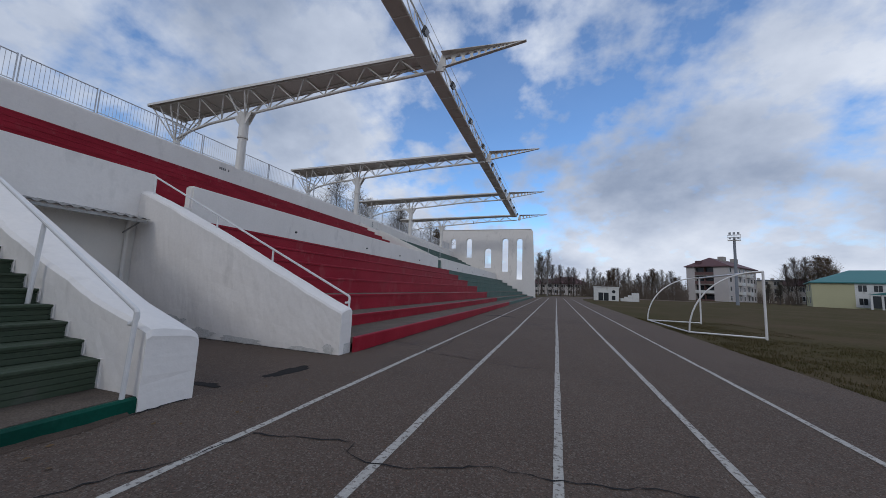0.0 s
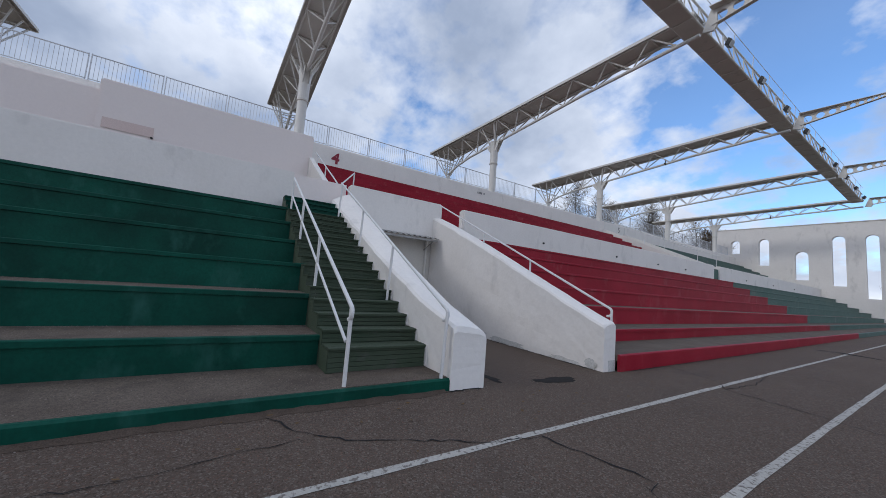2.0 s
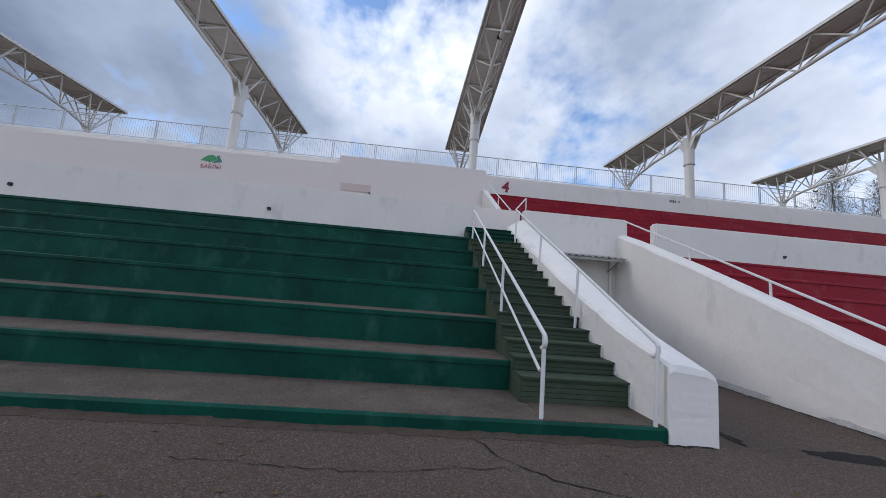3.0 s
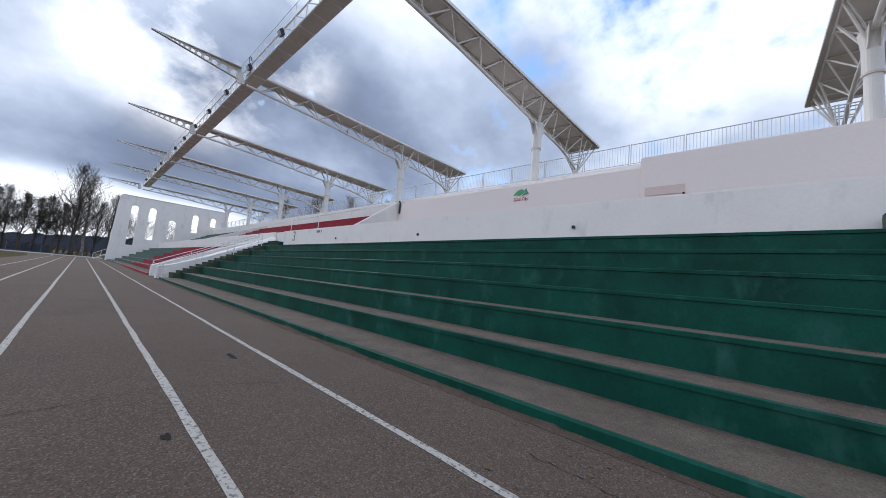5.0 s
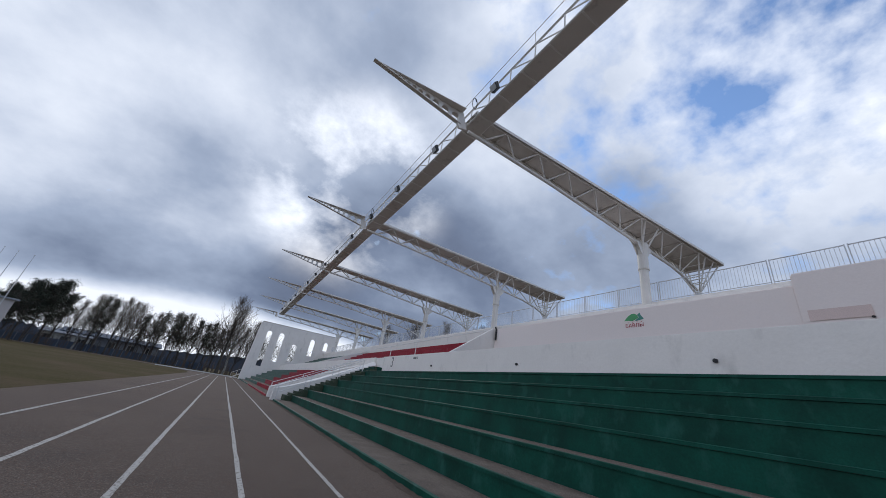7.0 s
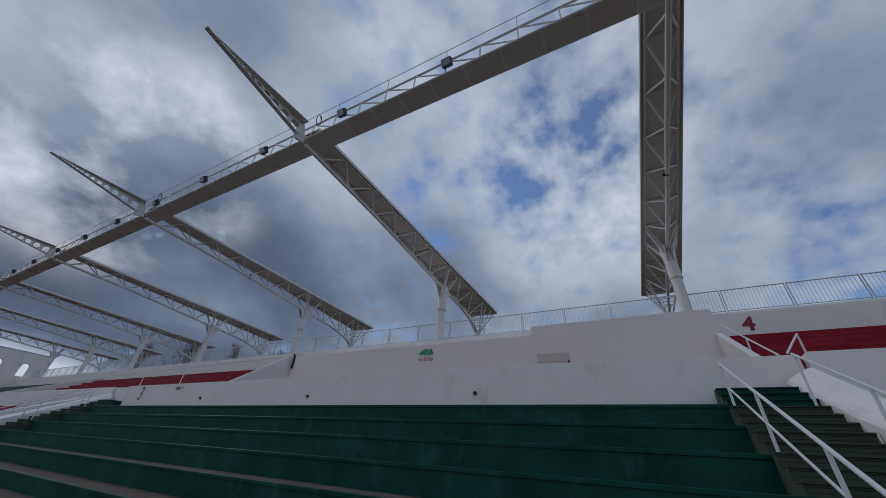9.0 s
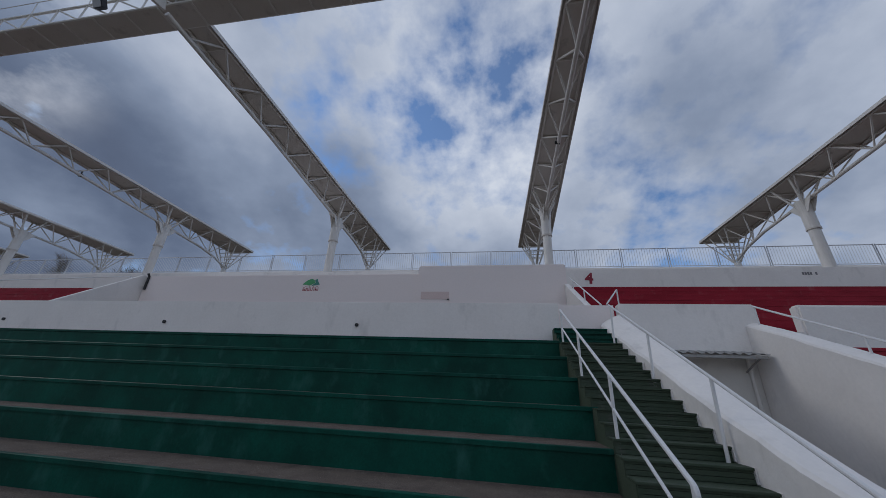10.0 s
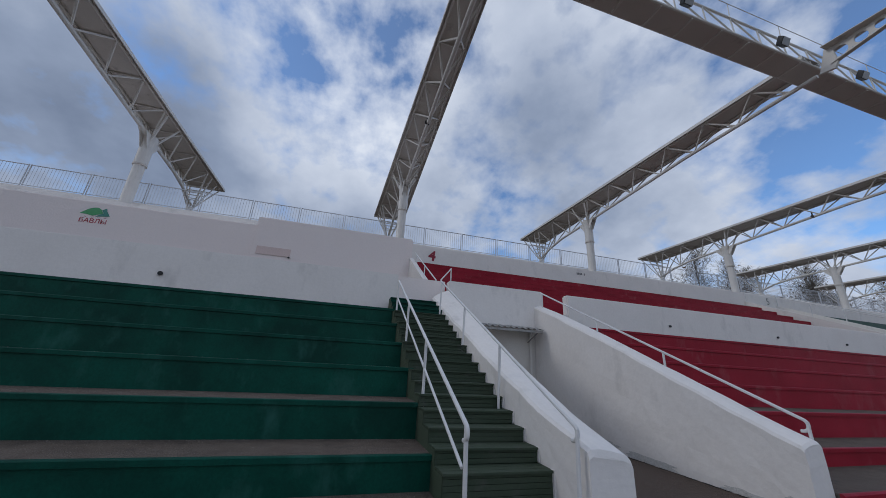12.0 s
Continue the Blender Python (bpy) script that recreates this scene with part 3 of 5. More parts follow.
# ---- lower back wall, passages, upper tier ----


def wall(name, x0, x1, y0, y1, z0, z1, mat, label, bevel=0.0):
    ob = part(name, box(x0, x1, y0, y1, z0, z1, bevel), mat)
    return tagged(ob, label, "wall", "", "structure")


wall("wall_lower", X_WALL - 0.3, X_WALL, -26.04, 1.2, 2.6, Z_WALL, WHITE_WALL, "white limewashed back wall above the green steps", 0.02)
wall("wall_lower", X_WALL - 0.3, X_WALL, 2.79, 6.05, 2.72, Z_WALL, WHITE_WALL, "white limewashed wall above the passage", 0.02)
wall("wall_lower", X_WALL - 0.3, X_WALL, 7.02, 29.6, 2.6, Z_WALL, WHITE_WALL, "white limewashed back wall above the red steps", 0.05)
wall("wall_lower", X_WALL - 0.3, X_WALL, 6.05, 7.02, 2.6, 3.3, WHITE_WALL, "white low sill in the gap of the wall")
wall("wall_lower", X_WALL - 0.3, X_WALL, 30.6, Y_FAR, 2.6, Z_WALL, WHITE_WALL, "white limewashed back wall above the faded steps", 0.05)
wall("wall_gap", X_WALL - 0.3, X_WALL - 0.1, 29.6, 30.6, 2.6, Z_WALL - 0.25, FADED_GREEN, "dark green panel in the gap of the wall")
wall("wall_lower", X_WALL - 0.3, X_WALL, -31.0, -27.79, 2.72, Z_WALL, WHITE_WALL, "white limewashed wall above the passage", 0.02)
wall("wall_lower", X_WALL - 0.3, X_WALL, Y_NEAR, -31.0, 2.6, Z_WALL, WHITE_WALL, "white limewashed back wall above the red steps", 0.05)
for y0, y1 in ((2.79, 5.8), (-30.75, -27.79)):
    wall("wall_recess", X_WALL - 0.3, X_WALL - 0.03, y0, y1, -0.1, 2.715, CREAM_WALL, "stained cream plaster back wall of the passage")
part("drain_pipe", tube([(X_WALL + 0.02, 5.55, 0.0), (X_WALL + 0.02, 5.55, 2.7)], 0.045, 10), WHITE_STEEL)
tagged(scene.objects["drain_pipe"], "cream painted pipe standing in the passage corner", "pipe")


def canopy(y0, y1):
    t = thing("passage_canopy", "weathered corrugated tin canopy above the passage door", "canopy")
    n = 60
    bm = bmesh.new()
    top, low = [], []
    for i in range(n + 1):
        y = y0 + (y1 - y0) * i / n
        w = 0.022 * math.sin(i * math.pi * 2 / 5)
        top.append([bm.verts.new((X_WALL - 0.02, y, 2.79 + w)), bm.verts.new((X_WALL + 0.72, y, 2.66 + w))])
        low.append([bm.verts.new((X_WALL - 0.02, y, 2.783 + w)), bm.verts.new((X_WALL + 0.72, y, 2.653 + w))])
    for i in range(n):
        bm.faces.new((top[i][0], top[i][1], top[i + 1][1], top[i + 1][0]))
        bm.faces.new((low[i][0], low[i + 1][0], low[i + 1][1], low[i][1]))
        bm.faces.new((top[i][1], low[i][1], low[i + 1][1], top[i + 1][1]))
    part("tin_sheet", bm, TIN, t)
    part("front_bar", box(X_WALL + 0.62, X_WALL + 0.69, y0 + 0.03, y1 - 0.03, 2.56, 2.625), TIN, t, "rusty angle bar")
    for y in (y0 + 0.15, y1 - 0.15):
        part("bracket", tube([(X_WALL, y, 2.32), (X_WALL + 0.6, y, 2.58)], 0.02, 6), TIN, t)


canopy(3.3, 5.62)
canopy(-30.7, -27.85)


def upper_tier(y0, y1, paint, label):
    t = thing("upper_terrace", label, "bleachers", "upper terraces of the stand")
    part("walkway", box(-11.8, X_WALL - 0.3, y0, y1, 3.0, 3.3), TREAD, t)
    for k in range(8):
        x0, z = -11.8 - 0.84 * k, 3.3 + 0.425 * (k + 1)
        part("riser", prism([(x0, z - 0.58), (x0, z - 0.06), (x0 - 0.1, z - 0.06), (x0 - 0.1, z - 0.58)], y0, y1), paint, t)
        part("nosing", prism([(x0 + 0.012, z - 0.06), (x0 + 0.012, z), (x0 - 0.06, z), (x0 - 0.06, z - 0.06)], y0, y1), paint, t)
        part("tread", box(x0 - 0.84 if k < 7 else -19.3, x0 - 0.06, y0, y1, z - 0.13, z - 0.006), TREAD, t)


upper_tier(2.7, 29.0, RED, "red painted upper seating steps behind the white wall")
upper_tier(32.6, Y_FAR, FADED_GREEN, "faded green upper seating steps behind the white wall")
upper_tier(-54.0, -20.05, RED, "red painted upper seating steps behind the white wall")
upper_tier(Y_NEAR, -57.6, FADED_GREEN, "faded green upper seating steps behind the white wall")
wall("wall_upper", -19.298, -18.68, Y_NEAR, Y_FAR, 3.0, 8.0, WHITE_WALL, "white top wall of the stand with the canopy columns on it", 0.03)
wall("wall_upstand", -19.7, -19.3, Y_NEAR, Y_FAR, 3.0, 8.3, WHITE_WALL, "white upstand behind the top wall carrying the railing", 0.03)
# middle block with its terrace roof and high wall
wall("terrace_roof", -15.76, X_WALL - 0.3, -20.05, 1.2, 3.75, Z_WALL - 0.01, TREAD, "flat grey roof of the middle block")
wall("terrace_roof", -15.76, -10.75, 1.2, 2.4, 3.75, Z_WALL - 0.01, TREAD, "flat grey roof of the middle block")
wall("wall_landing", -10.75, -10.5, 1.18, 2.7, 2.9, 3.985, PINK_WALL, "pinkish white wall behind the stair landing")
wall("wall_landing", -10.75, -10.5, -27.7, -26.02, 2.9, 3.985, WHITE_WALL, "white wall behind the stair landing")
wall("landing", -10.5, -10.0, -27.27, -25.9, 2.7, 3.2, GREEN, "green landing at the head of the stairs")
wall("landing", -10.5, -10.0, 1.06, 2.27, 2.7, 3.2, GREEN, "green landing at the head of the stairs")
wall("wall_middle", -19.3, -15.76, -19.9, -4.25, 3.8, 6.80, PINK_WALL, "pinkish white high wall of the middle block", 0.03)
wall("wall_box", -19.3, -15.6, -4.25, 2.52, 3.8, 7.16, PINK_WALL, "pinkish white raised wall of the middle block", 0.05)
for yw, top in ((2.5, 6.2), (-19.98, 6.8)):
    ob = part("parapet", prism([(-15.9, 3.6), (-15.9, top), (-15.58, top), (-11.6, 4.02), (-10.8, 4.0), (-10.8, 3.6)], yw - 0.1, yw + 0.1, "y", 0.012), WHITE_WALL)
    tagged(ob, "white sloping parapet of the upper stairs", "parapet", "", "structure")
ob = part("wall_patch", box(-15.59, -15.575, -4.06, -2.73, 5.5, 5.85, 0.005), PATCH)
tagged(ob, "faded pink painted-over rectangle on the wall", "paint patch", "", "structure")
for y in (-4.7, -11.54, -18.5, 11.38, 17.03, 21.4, 25.0, 36, 43, 50):
    t = part("drain_spout", tube([(X_WALL - 0.05, y, 3.3), (X_WALL + 0.05, y, 3.29)], 0.052 if y < 0 else 0.042, 12), BLACK)
    tagged(t, "black drain pipe end sticking out of the white wall", "drain spout", "drain spouts")
t = part("drain_spout", tube([(-15.62, -2.76, 5.5), (-15.5, -2.76, 5.47)], 0.035, 10), BLACK)
tagged(t, "small dark pipe end below the pink patch", "drain spout", "drain spouts")
# white parapets of the upper stairs between the sectors
for ya, yb in ((29.0, 29.2), (32.4, 32.6), (-54.2, -54.0), (-57.6, -57.4)):
    ob = part("parapet", prism([(-19.3, 6.2), (-19.3, 7.6), (-11.2, 4.1), (-10.65, 4.0), (-10.65, 3.0), (-12.3, 3.0)], ya, yb), WHITE_WALL)
    tagged(ob, "white sloping parapet of the upper stairs", "parapet", "", "structure")
for y0, y1 in ((29.2, 32.4), (-57.4, -54.2)):
    t = thing("upper_stairs", "grey concrete stairs up to the top of the stand", "stairs")
    for k in range(22):
        part("step", box(-11.8 - 0.34 * (k + 1), -11.8 - 0.34 * k, y0, y1, 2.9 + 0.15 * k, 3.45 + 0.17 * k), FADED_GREEN, t)
# promenade behind and the closed back of the stand
wall("promenade", -31.0, -19.7, Y_NEAR, Y_FAR, 7.6, 8.0, TREAD, "flat concrete promenade behind the stand")
wall("wall_back", -31.3, -31.0, Y_NEAR, Y_FAR, -0.2, 8.0, WHITE_WALL, "plain white back wall of the stand")


# ---- arcaded end walls ----
OPENINGS = [(-19.13, -18.13, 8.55, 10.45), (-16.09, -15.0, 6.85, 10.5), (-12.56, -11.33, 5.0, 8.65), (-9.35, -8.24, 4.38, 10.45), (-6.74, -5.74, 3.05, 10.42)]


def arcade(name, y0, y1):
    bm = bmesh.new()

    def slab(outline):
        add_prism(bm, outline, y0, y1)
    edges = [-21.0] + [x for o in OPENINGS for x in o[:2]] + [None]
    for i in range(0, len(edges), 2):
        a, b = edges[i], edges[i + 1]
        if b is None:
            slab([(a, 0), (-3.45, 0), (-3.7, 5.0), (-3.95, 11.7), (-4.15, 11.95), (a, 12.0)])
        else:
            slab([(a, 0), (b, 0), (b, 12.0), (a, 12.0)])
    for a, b, z0, z1 in OPENINGS:
        slab([(a, 0), (b, 0), (b, z0), (a, z0)])
        r, c = (b - a) / 2, (a + b) / 2
        arc = [(c + r * math.cos(math.pi * i / 12), z1 - r + r * math.sin(math.pi * i / 12)) for i in range(13)]
        slab(arc + [(a, 12.0), (b, 12.0)])
    bmesh.ops.remove_doubles(bm, verts=bm.verts, dist=0.001)
    ob = part(name, bm, WHITE_WALL)
    tagged(ob, "tall white end wall with five arched openings", "end wall", "end walls of the stand", "structure")
    part("coping", box(-21.05, -4.2, y0 - 0.06, y1 + 0.06, 12.0, 12.12, 0.015), SHEET, ob, "grey coping")


arcade("wall_north", Y_FAR, Y_FAR + 0.6)
arcade("wall_south", Y_NEAR - 0.6, Y_NEAR)


# ---- the steel canopy frame ----
G0, GS = -50.584, 13.225           # girder i stands at y = G0 + GS * i
GIRDERS = list(range(-2, 9))
XB, XN, XS = -26.4, -6.1, -1.4     # back end, node on the long beam, spear tip


def plate_half(x):
    """Half the width of the tapering roof plate."""
    return 1.19 + (0.5 - 1.19) * (x - XB) / (XN - XB)


def plate_z(x):
    return 12.8 + 0.45 * (x - XB) / (XN - XB)


def chord_z(x):
    pts = [(-25.0, 10.75), (-23.6, 11.2), (-22.0, 11.48), (-18.6, 11.72), (-11.45, 12.25), (-6.1, 12.45)]
    for (x0, z0), (x1, z1) in zip(pts, pts[1:]):
        if x <= x1:
            return z0 + (z1 - z0) * (x - x0) / (x1 - x0)
    return pts[-1][1]


def girder():
    t = thing("canopy_girder", "white steel canopy girder with tapering roof plate on a tube column", "girder", "girders of the canopy", at=(0, 0, 0))
    # roof plate
    bm = bmesh.new()
    xs = [XB + (XN - XB) * i / 14 for i in range(15)]
    for dz0, dz1 in ((0.0, 0.035),):
        rows = [[bm.verts.new((x, s * plate_half(x), plate_z(x) + dz)) for s, dz in ((-1, dz0), (1, dz0), (1, dz1), (-1, dz1))] for x in xs]
        for a, b in zip(rows, rows[1:]):
            for j in range(4):
                bm.faces.new((a[j], a[(j + 1) % 4], b[(j + 1) % 4], b[j]))
        bm.faces.new(rows[0])
        bm.faces.new(rows[-1][::-1])
    part("roof_plate", bm, SHEET, t, "greyish sheet metal roof plate")
    for s in (-1, 1):
        # edge fascia and upper chord
        bm = bmesh.new()
        rows = [[bm.verts.new((x, s * (plate_half(x) + d), plate_z(x) + dz)) for d, dz in ((0, -0.1), (0.03, -0.1), (0.03, 0.05), (0, 0.05))] for x in xs]
        for a, b in zip(rows, rows[1:]):
            for j in range(4):
                bm.faces.new((a[j], a[(j + 1) % 4], b[(j + 1) % 4], b[j]))
        bm.faces.new(rows[0])
        bm.faces.new(rows[-1][::-1])
        part("fascia", bm, WHITE_STEEL, t)
        part("upper_chord", tube([(XB + 0.4, s * plate_half(XB) * 0.8, plate_z(XB) - 0.07), (XN, s * plate_half(XN) * 0.8, plate_z(XN) - 0.07)], 0.05, 8), WHITE_STEEL, t)
    xs_low = [-25.0, -24.3, -23.6, -22.0, -18.6, -15.0, -11.45, -6.1]
    part("lower_chord", tube([(x, 0, chord_z(x)) for x in xs_low], 0.085, 10), WHITE_STEEL, t)
    part("end_plate", box(XB - 0.02, XB + 0.03, -1.2, 1.2, plate_z(XB) - 0.14, plate_z(XB) + 0.05), WHITE_STEEL, t)
    # bracing
    n = 8
    x0, x1 = -23.0, -6.9
    step = (x1 - x0) / n
    for i in range(n + 1):
        xc = x0 + step * i
        for s in (-1, 1):
            for dx in (-0.5, 0.5):
                xt = xc + dx * step
                if xt > XN:
                    continue
                part("brace", tube([(xc, 0, chord_z(xc)), (xt, s * plate_half(xt) * 0.8, plate_z(xt) - 0.07)], 0.038, 6), WHITE_STEEL, t)
        xt = xc - 0.5 * step
        h = plate_half(xt) * 0.8
        part("cross_bar", tube([(xt, -h, plate_z(xt) - 0.07), (xt, h, plate_z(xt) - 0.07)], 0.035, 6), WHITE_STEEL, t)
    # back bracket: a fan of bars on a short post with rungs
    for s in (-1, 1):
        for xt in (-26.3, -25.6, -24.6, -23.8):
            part("bracket_bar", tube([(-25.0, s * 0.12, 10.5), (xt, s * plate_half(xt) * 0.82, plate_z(xt) - 0.07)], 0.045, 6), WHITE_STEEL, t)
    for z in (11.2, 11.6, 12.0, 12.35):
        k = (z - 10.5) / 2.3
        part("rung", tube([(-25.0 - 0.6 * k, -0.15 - 0.75 * k, z), (-25.0 - 0.6 * k, 0.15 + 0.75 * k, z)], 0.03, 6), WHITE_STEEL, t)
        part("rung", tube([(-25.0 + 0.4 * k, -0.15 - 0.75 * k, z), (-25.0 + 0.4 * k, 0.15 + 0.75 * k, z)], 0.03, 6), WHITE_STEEL, t)
    part("back_post", tube([(-25.0, 0, 8.0), (-25.0, 0, 10.6)], 0.2, 12), WHITE_STEEL, t)
    # column
    part("column", tube([(-18.95, 0, 8.0), (-18.95, 0, 10.2)], 0.245, 20), WHITE_STEEL, t)
    part("sleeve", tube([(-18.95, 0, 10.15), (-18.95, 0, 11.05)], 0.28, 20), WHITE_STEEL, t)
    part("collar", tube([(-18.95, 0, 10.1), (-18.95, 0, 10.18)], 0.3, 20), SHEET, t)
    part("column_head", tube([(-18.95, 0, 11.0), (-18.95, 0, 11.45), (-18.95, 0, 11.75)], 0.27, 16, 0.36), WHITE_STEEL, t)
    for s in (-1, 1):
        for dx in (-0.65, 0.65):
            xt = -18.95 + dx
            part("head_strut", tube([(-18.95 + 0.25 * dx, s * 0.1, 11.3), (xt, s * plate_half(xt) * 0.8, plate_z(xt) - 0.07)], 0.055, 6), WHITE_STEEL, t)
        part("gusset", prism([(-19.7, 11.62), (-19.25, 11.05), (-18.65, 11.05), (-18.2, 11.78)], s * 0.15 - 0.012, s * 0.15 + 0.012), WHITE_STEEL, t)
    # spear beyond the long beam: tapering top plate over a web with round holes
    zt = plate_z(XN)
    part("spear_plate", prism([(XN + 0.45, -0.36), (XS, -0.015), (XS, 0.015), (XN + 0.45, 0.36)], zt, zt + 0.03, "z"), SHEET, t)
    bm = bmesh.new()
    zl = 12.5

    def low(x):
        return zl + (zt - zl) * (x - XN) / (XS - XN)
    x = XN + 0.75
    holes = []
    while x < XS - 0.9:
        r = (zt - low(x)) * 0.33
        holes.append((x, low(x) + (zt - low(x)) * 0.45, r))
        x += 2.5 * r + 0.03
    for i, (hx, hz, r) in enumerate(holes):
        xa = (holes[i - 1][0] + hx) / 2 if i else XN + 0.45
        xb = (hx + holes[i + 1][0]) / 2 if i + 1 < len(holes) else hx + r + 0.05
        ring = [(hx + r * math.cos(a), hz + r * math.sin(a)) for a in (2 * math.pi * j / 16 for j in range(16))]
        for y in (-0.02, 0.02):
            inner = [bm.verts.new((p, y, q)) for p, q in ring]
            outer = []
            for j in range(16):
                a = 2 * math.pi * j / 16
                dx, dz = math.cos(a), math.sin(a)
                kx = ((xb - hx) if dx > 0 else (hx - xa)) / abs(dx) if abs(dx) > 1e-6 else 9
                kz = ((zt - hz) if dz > 0 else (hz - low(hx))) / abs(dz) if abs(dz) > 1e-6 else 9
                k = min(kx, kz)
                px = hx + dx * k
                outer.append(bm.verts.new((px, y, min(zt, max(hz + dz * k, low(px))))))
            for j in range(16):
                bm.faces.new((inner[j], outer[j], outer[(j + 1) % 16], inner[(j + 1) % 16]))
    xe = holes[-1][0] + holes[-1][2] + 0.05
    add_prism(bm, [(xe, low(xe)), (XS, zt - 0.02), (XS, zt), (xe, zt)], -0.02, 0.02)
    part("spear_web", bm, WHITE_STEEL, t, "web pierced by a row of round holes")
    part("spear_flange", prism([(XN + 0.45, low(XN + 0.45)), (XS, zt - 0.03), (XS, zt), (XN + 0.45, low(XN + 0.45) + 0.03)], -0.09, 0.09), WHITE_STEEL, t)
    part("node_gusset", prism([(XN + 0.1, 12.45), (XN + 0.5, 12.35), (XN + 0.62, 12.55), (XN + 0.6, 13.3), (XN + 0.4, 13.3)], -0.05, 0.05), WHITE_STEEL, t)
    return t


first = girder()
first.matrix_basis = pose(0, G0 + GS * GIRDERS[0], 0)
for i in GIRDERS[1:]:
    copy_thing(first, pose(0, G0 + GS * i, 0))


def beam_bay():
    """One bay of the long catwalk beam: a sheet soffit, two lattice sides and a hand line."""
    t = thing("catwalk_beam", "white steel lattice catwalk beam with grey sheet soffit", "beam", "bays of the catwalk beam")
    a, b, z0, z1 = -6.9, -6.15, 12.95, 13.8
    part("soffit", box(a, b, 0.0, GS - 0.004, z0, z0 + 0.03), SHEET, t, "greyish sheet metal soffit")
    for i in range(10):
        y = GS * (i + 0.5) / 10
        part("cross_rib", box(a, b, y, y + 0.06, z0 - 0.035, z0), WHITE_STEEL, t)
    for x in (a, b):
        for z, r in ((z0 + 0.06, 0.055), (z1, 0.045)):
            part("chord", tube([(x, 0, z), (x, GS - 0.004, z)], r, 8), WHITE_STEEL, t)
        n = 10
        d = GS / n
        for i in range(n):
            part("upright", tube([(x, d * i, z0 + 0.06), (x, d * i, z1)], 0.028, 6), WHITE_STEEL, t)
            part("brace", tube([(x, d * i, z1), (x, d * (i + 1), z0 + 0.06)], 0.03, 6), WHITE_STEEL, t)
    for i in range(5):
        y = GS * (i + 0.5) / 5
        part("stanchion", tube([(b, y, z1), (b + 0.05, y, z1 + 0.68)], 0.015, 6), WHITE_STEEL, t)
    part("hand_line", tube([(b + 0.05, 0, z1 + 0.68), (b + 0.05, GS - 0.004, z1 + 0.68)], 0.014, 6), WHITE_STEEL, t)
    return t


bay = beam_bay()
bay.matrix_basis = pose(0, G0 + GS * GIRDERS[0], 0)
for i in GIRDERS[1:-1]:
    copy_thing(bay, pose(0, G0 + GS * i, 0))


def floodlight():
    t = thing("floodlight", "black floodlight clamped to the catwalk beam", "floodlight", "floodlights on the beam")
    part("housing", prism([(-0.14, -0.2), (0.1, -0.26), (0.16, 0.1), (-0.08, 0.24)], -0.24, 0.24, "y", 0.02), BLACK, t)
    part("glass", prism([(0.105, -0.245), (0.125, -0.245), (0.178, 0.085), (0.165, 0.09)], -0.21, 0.21), LENS, t, "grey front glass")
    part("bracket", box(-0.22, -0.12, -0.03, 0.03, -0.12, 0.12), BLACK, t)
    return t


lamp = floodlight()
spots = [0.7 + 4.87 * k for k in range(-15, 0)] + [4.7 + 4.58 * k for k in range(12)]
lamp.matrix_basis = pose(-5.98, spots[0], 13.42, 0, 20, 0) @ Matrix.Diagonal((0.78, 0.78, 0.78, 1))
for y in spots[1:]:
    copy_thing(lamp, pose(-5.98, y, 13.42, 0, 20, 0))


def girder_spot():
    t = thing("spotlight", "small dark spotlight hung under the girder", "spotlight", "spotlights under the girders")
    part("housing", tube([(0, -0.1, 0), (0, 0.1, 0)], 0.07, 12, 0.1), BLACK, t)
    part("yoke", box(-0.03, 0.03, -0.02, 0.02, 0.08, 0.3), BLACK, t)
    return t


spot = girder_spot()
spot.matrix_basis = pose(-13.3, G0 + GS * GIRDERS[0] - 0.05, 12.12)
for i in GIRDERS[2::2]:
    copy_thing(spot, pose(-13.3, G0 + GS * i - 0.05, 12.12))


def coil():
    bm = bmesh.new()
    pts = [(-6.05 + 0.08 * math.sin(a * 0.9), 0.12 * math.cos(a), 13.9 + 0.28 * math.sin(a)) for a in (2.4 * math.pi * i / 30 for i in range(31))]
    add_tube(bm, pts, 0.018, 6)
    ob = part("cable_coil", bm, BLACK)
    return tagged(ob, "loop of black cable hanging on the beam", "cable", "cable loops on the beam")


c0 = coil()
c0.matrix_basis = pose(0, G0 + GS * 3 + 0.3, 0)
copy_thing(c0, pose(0, G0 + GS * 2 + 0.3, 0))


# ---- railings on the top wall ----
def railing():
    t = thing("railing", "galvanised steel railing panel on the top wall", "railing", "railing panels on the top wall")
    L = 2.4
    part("post", box(-0.02, 0.02, 0.03, 0.065, 0, 1.2), GALV, t)
    part("post", box(-0.02, 0.02, L - 0.065, L - 0.03, 0, 1.2), GALV, t)
    part("top_rail", tube([(0, 0.05, 1.16), (0, L - 0.07, 1.16)], 0.025, 6), GALV, t)
    part("bottom_rail", tube([(0, 0.05, 0.12), (0, L - 0.07, 0.12)], 0.02, 6), GALV, t)
    me = finish(tube([(0, 0, 0.12), (0, 0, 1.16)], 0.008, 4), "baluster", GALV)
    n = 16
    for i in range(n):
        ob = part("baluster", me, None, t)
        ob.location = (0, 0.05 + (L - 0.12) * (i + 1) / (n + 1), 0)
    return t


r0 = railing()
ys = [-82.5 + 2.4 * i for i in range(60)]
r0.matrix_basis = pose(-19.5, ys[0], 8.3)
for y in ys[1:]:
    copy_thing(r0, pose(-19.5, y, 8.3))


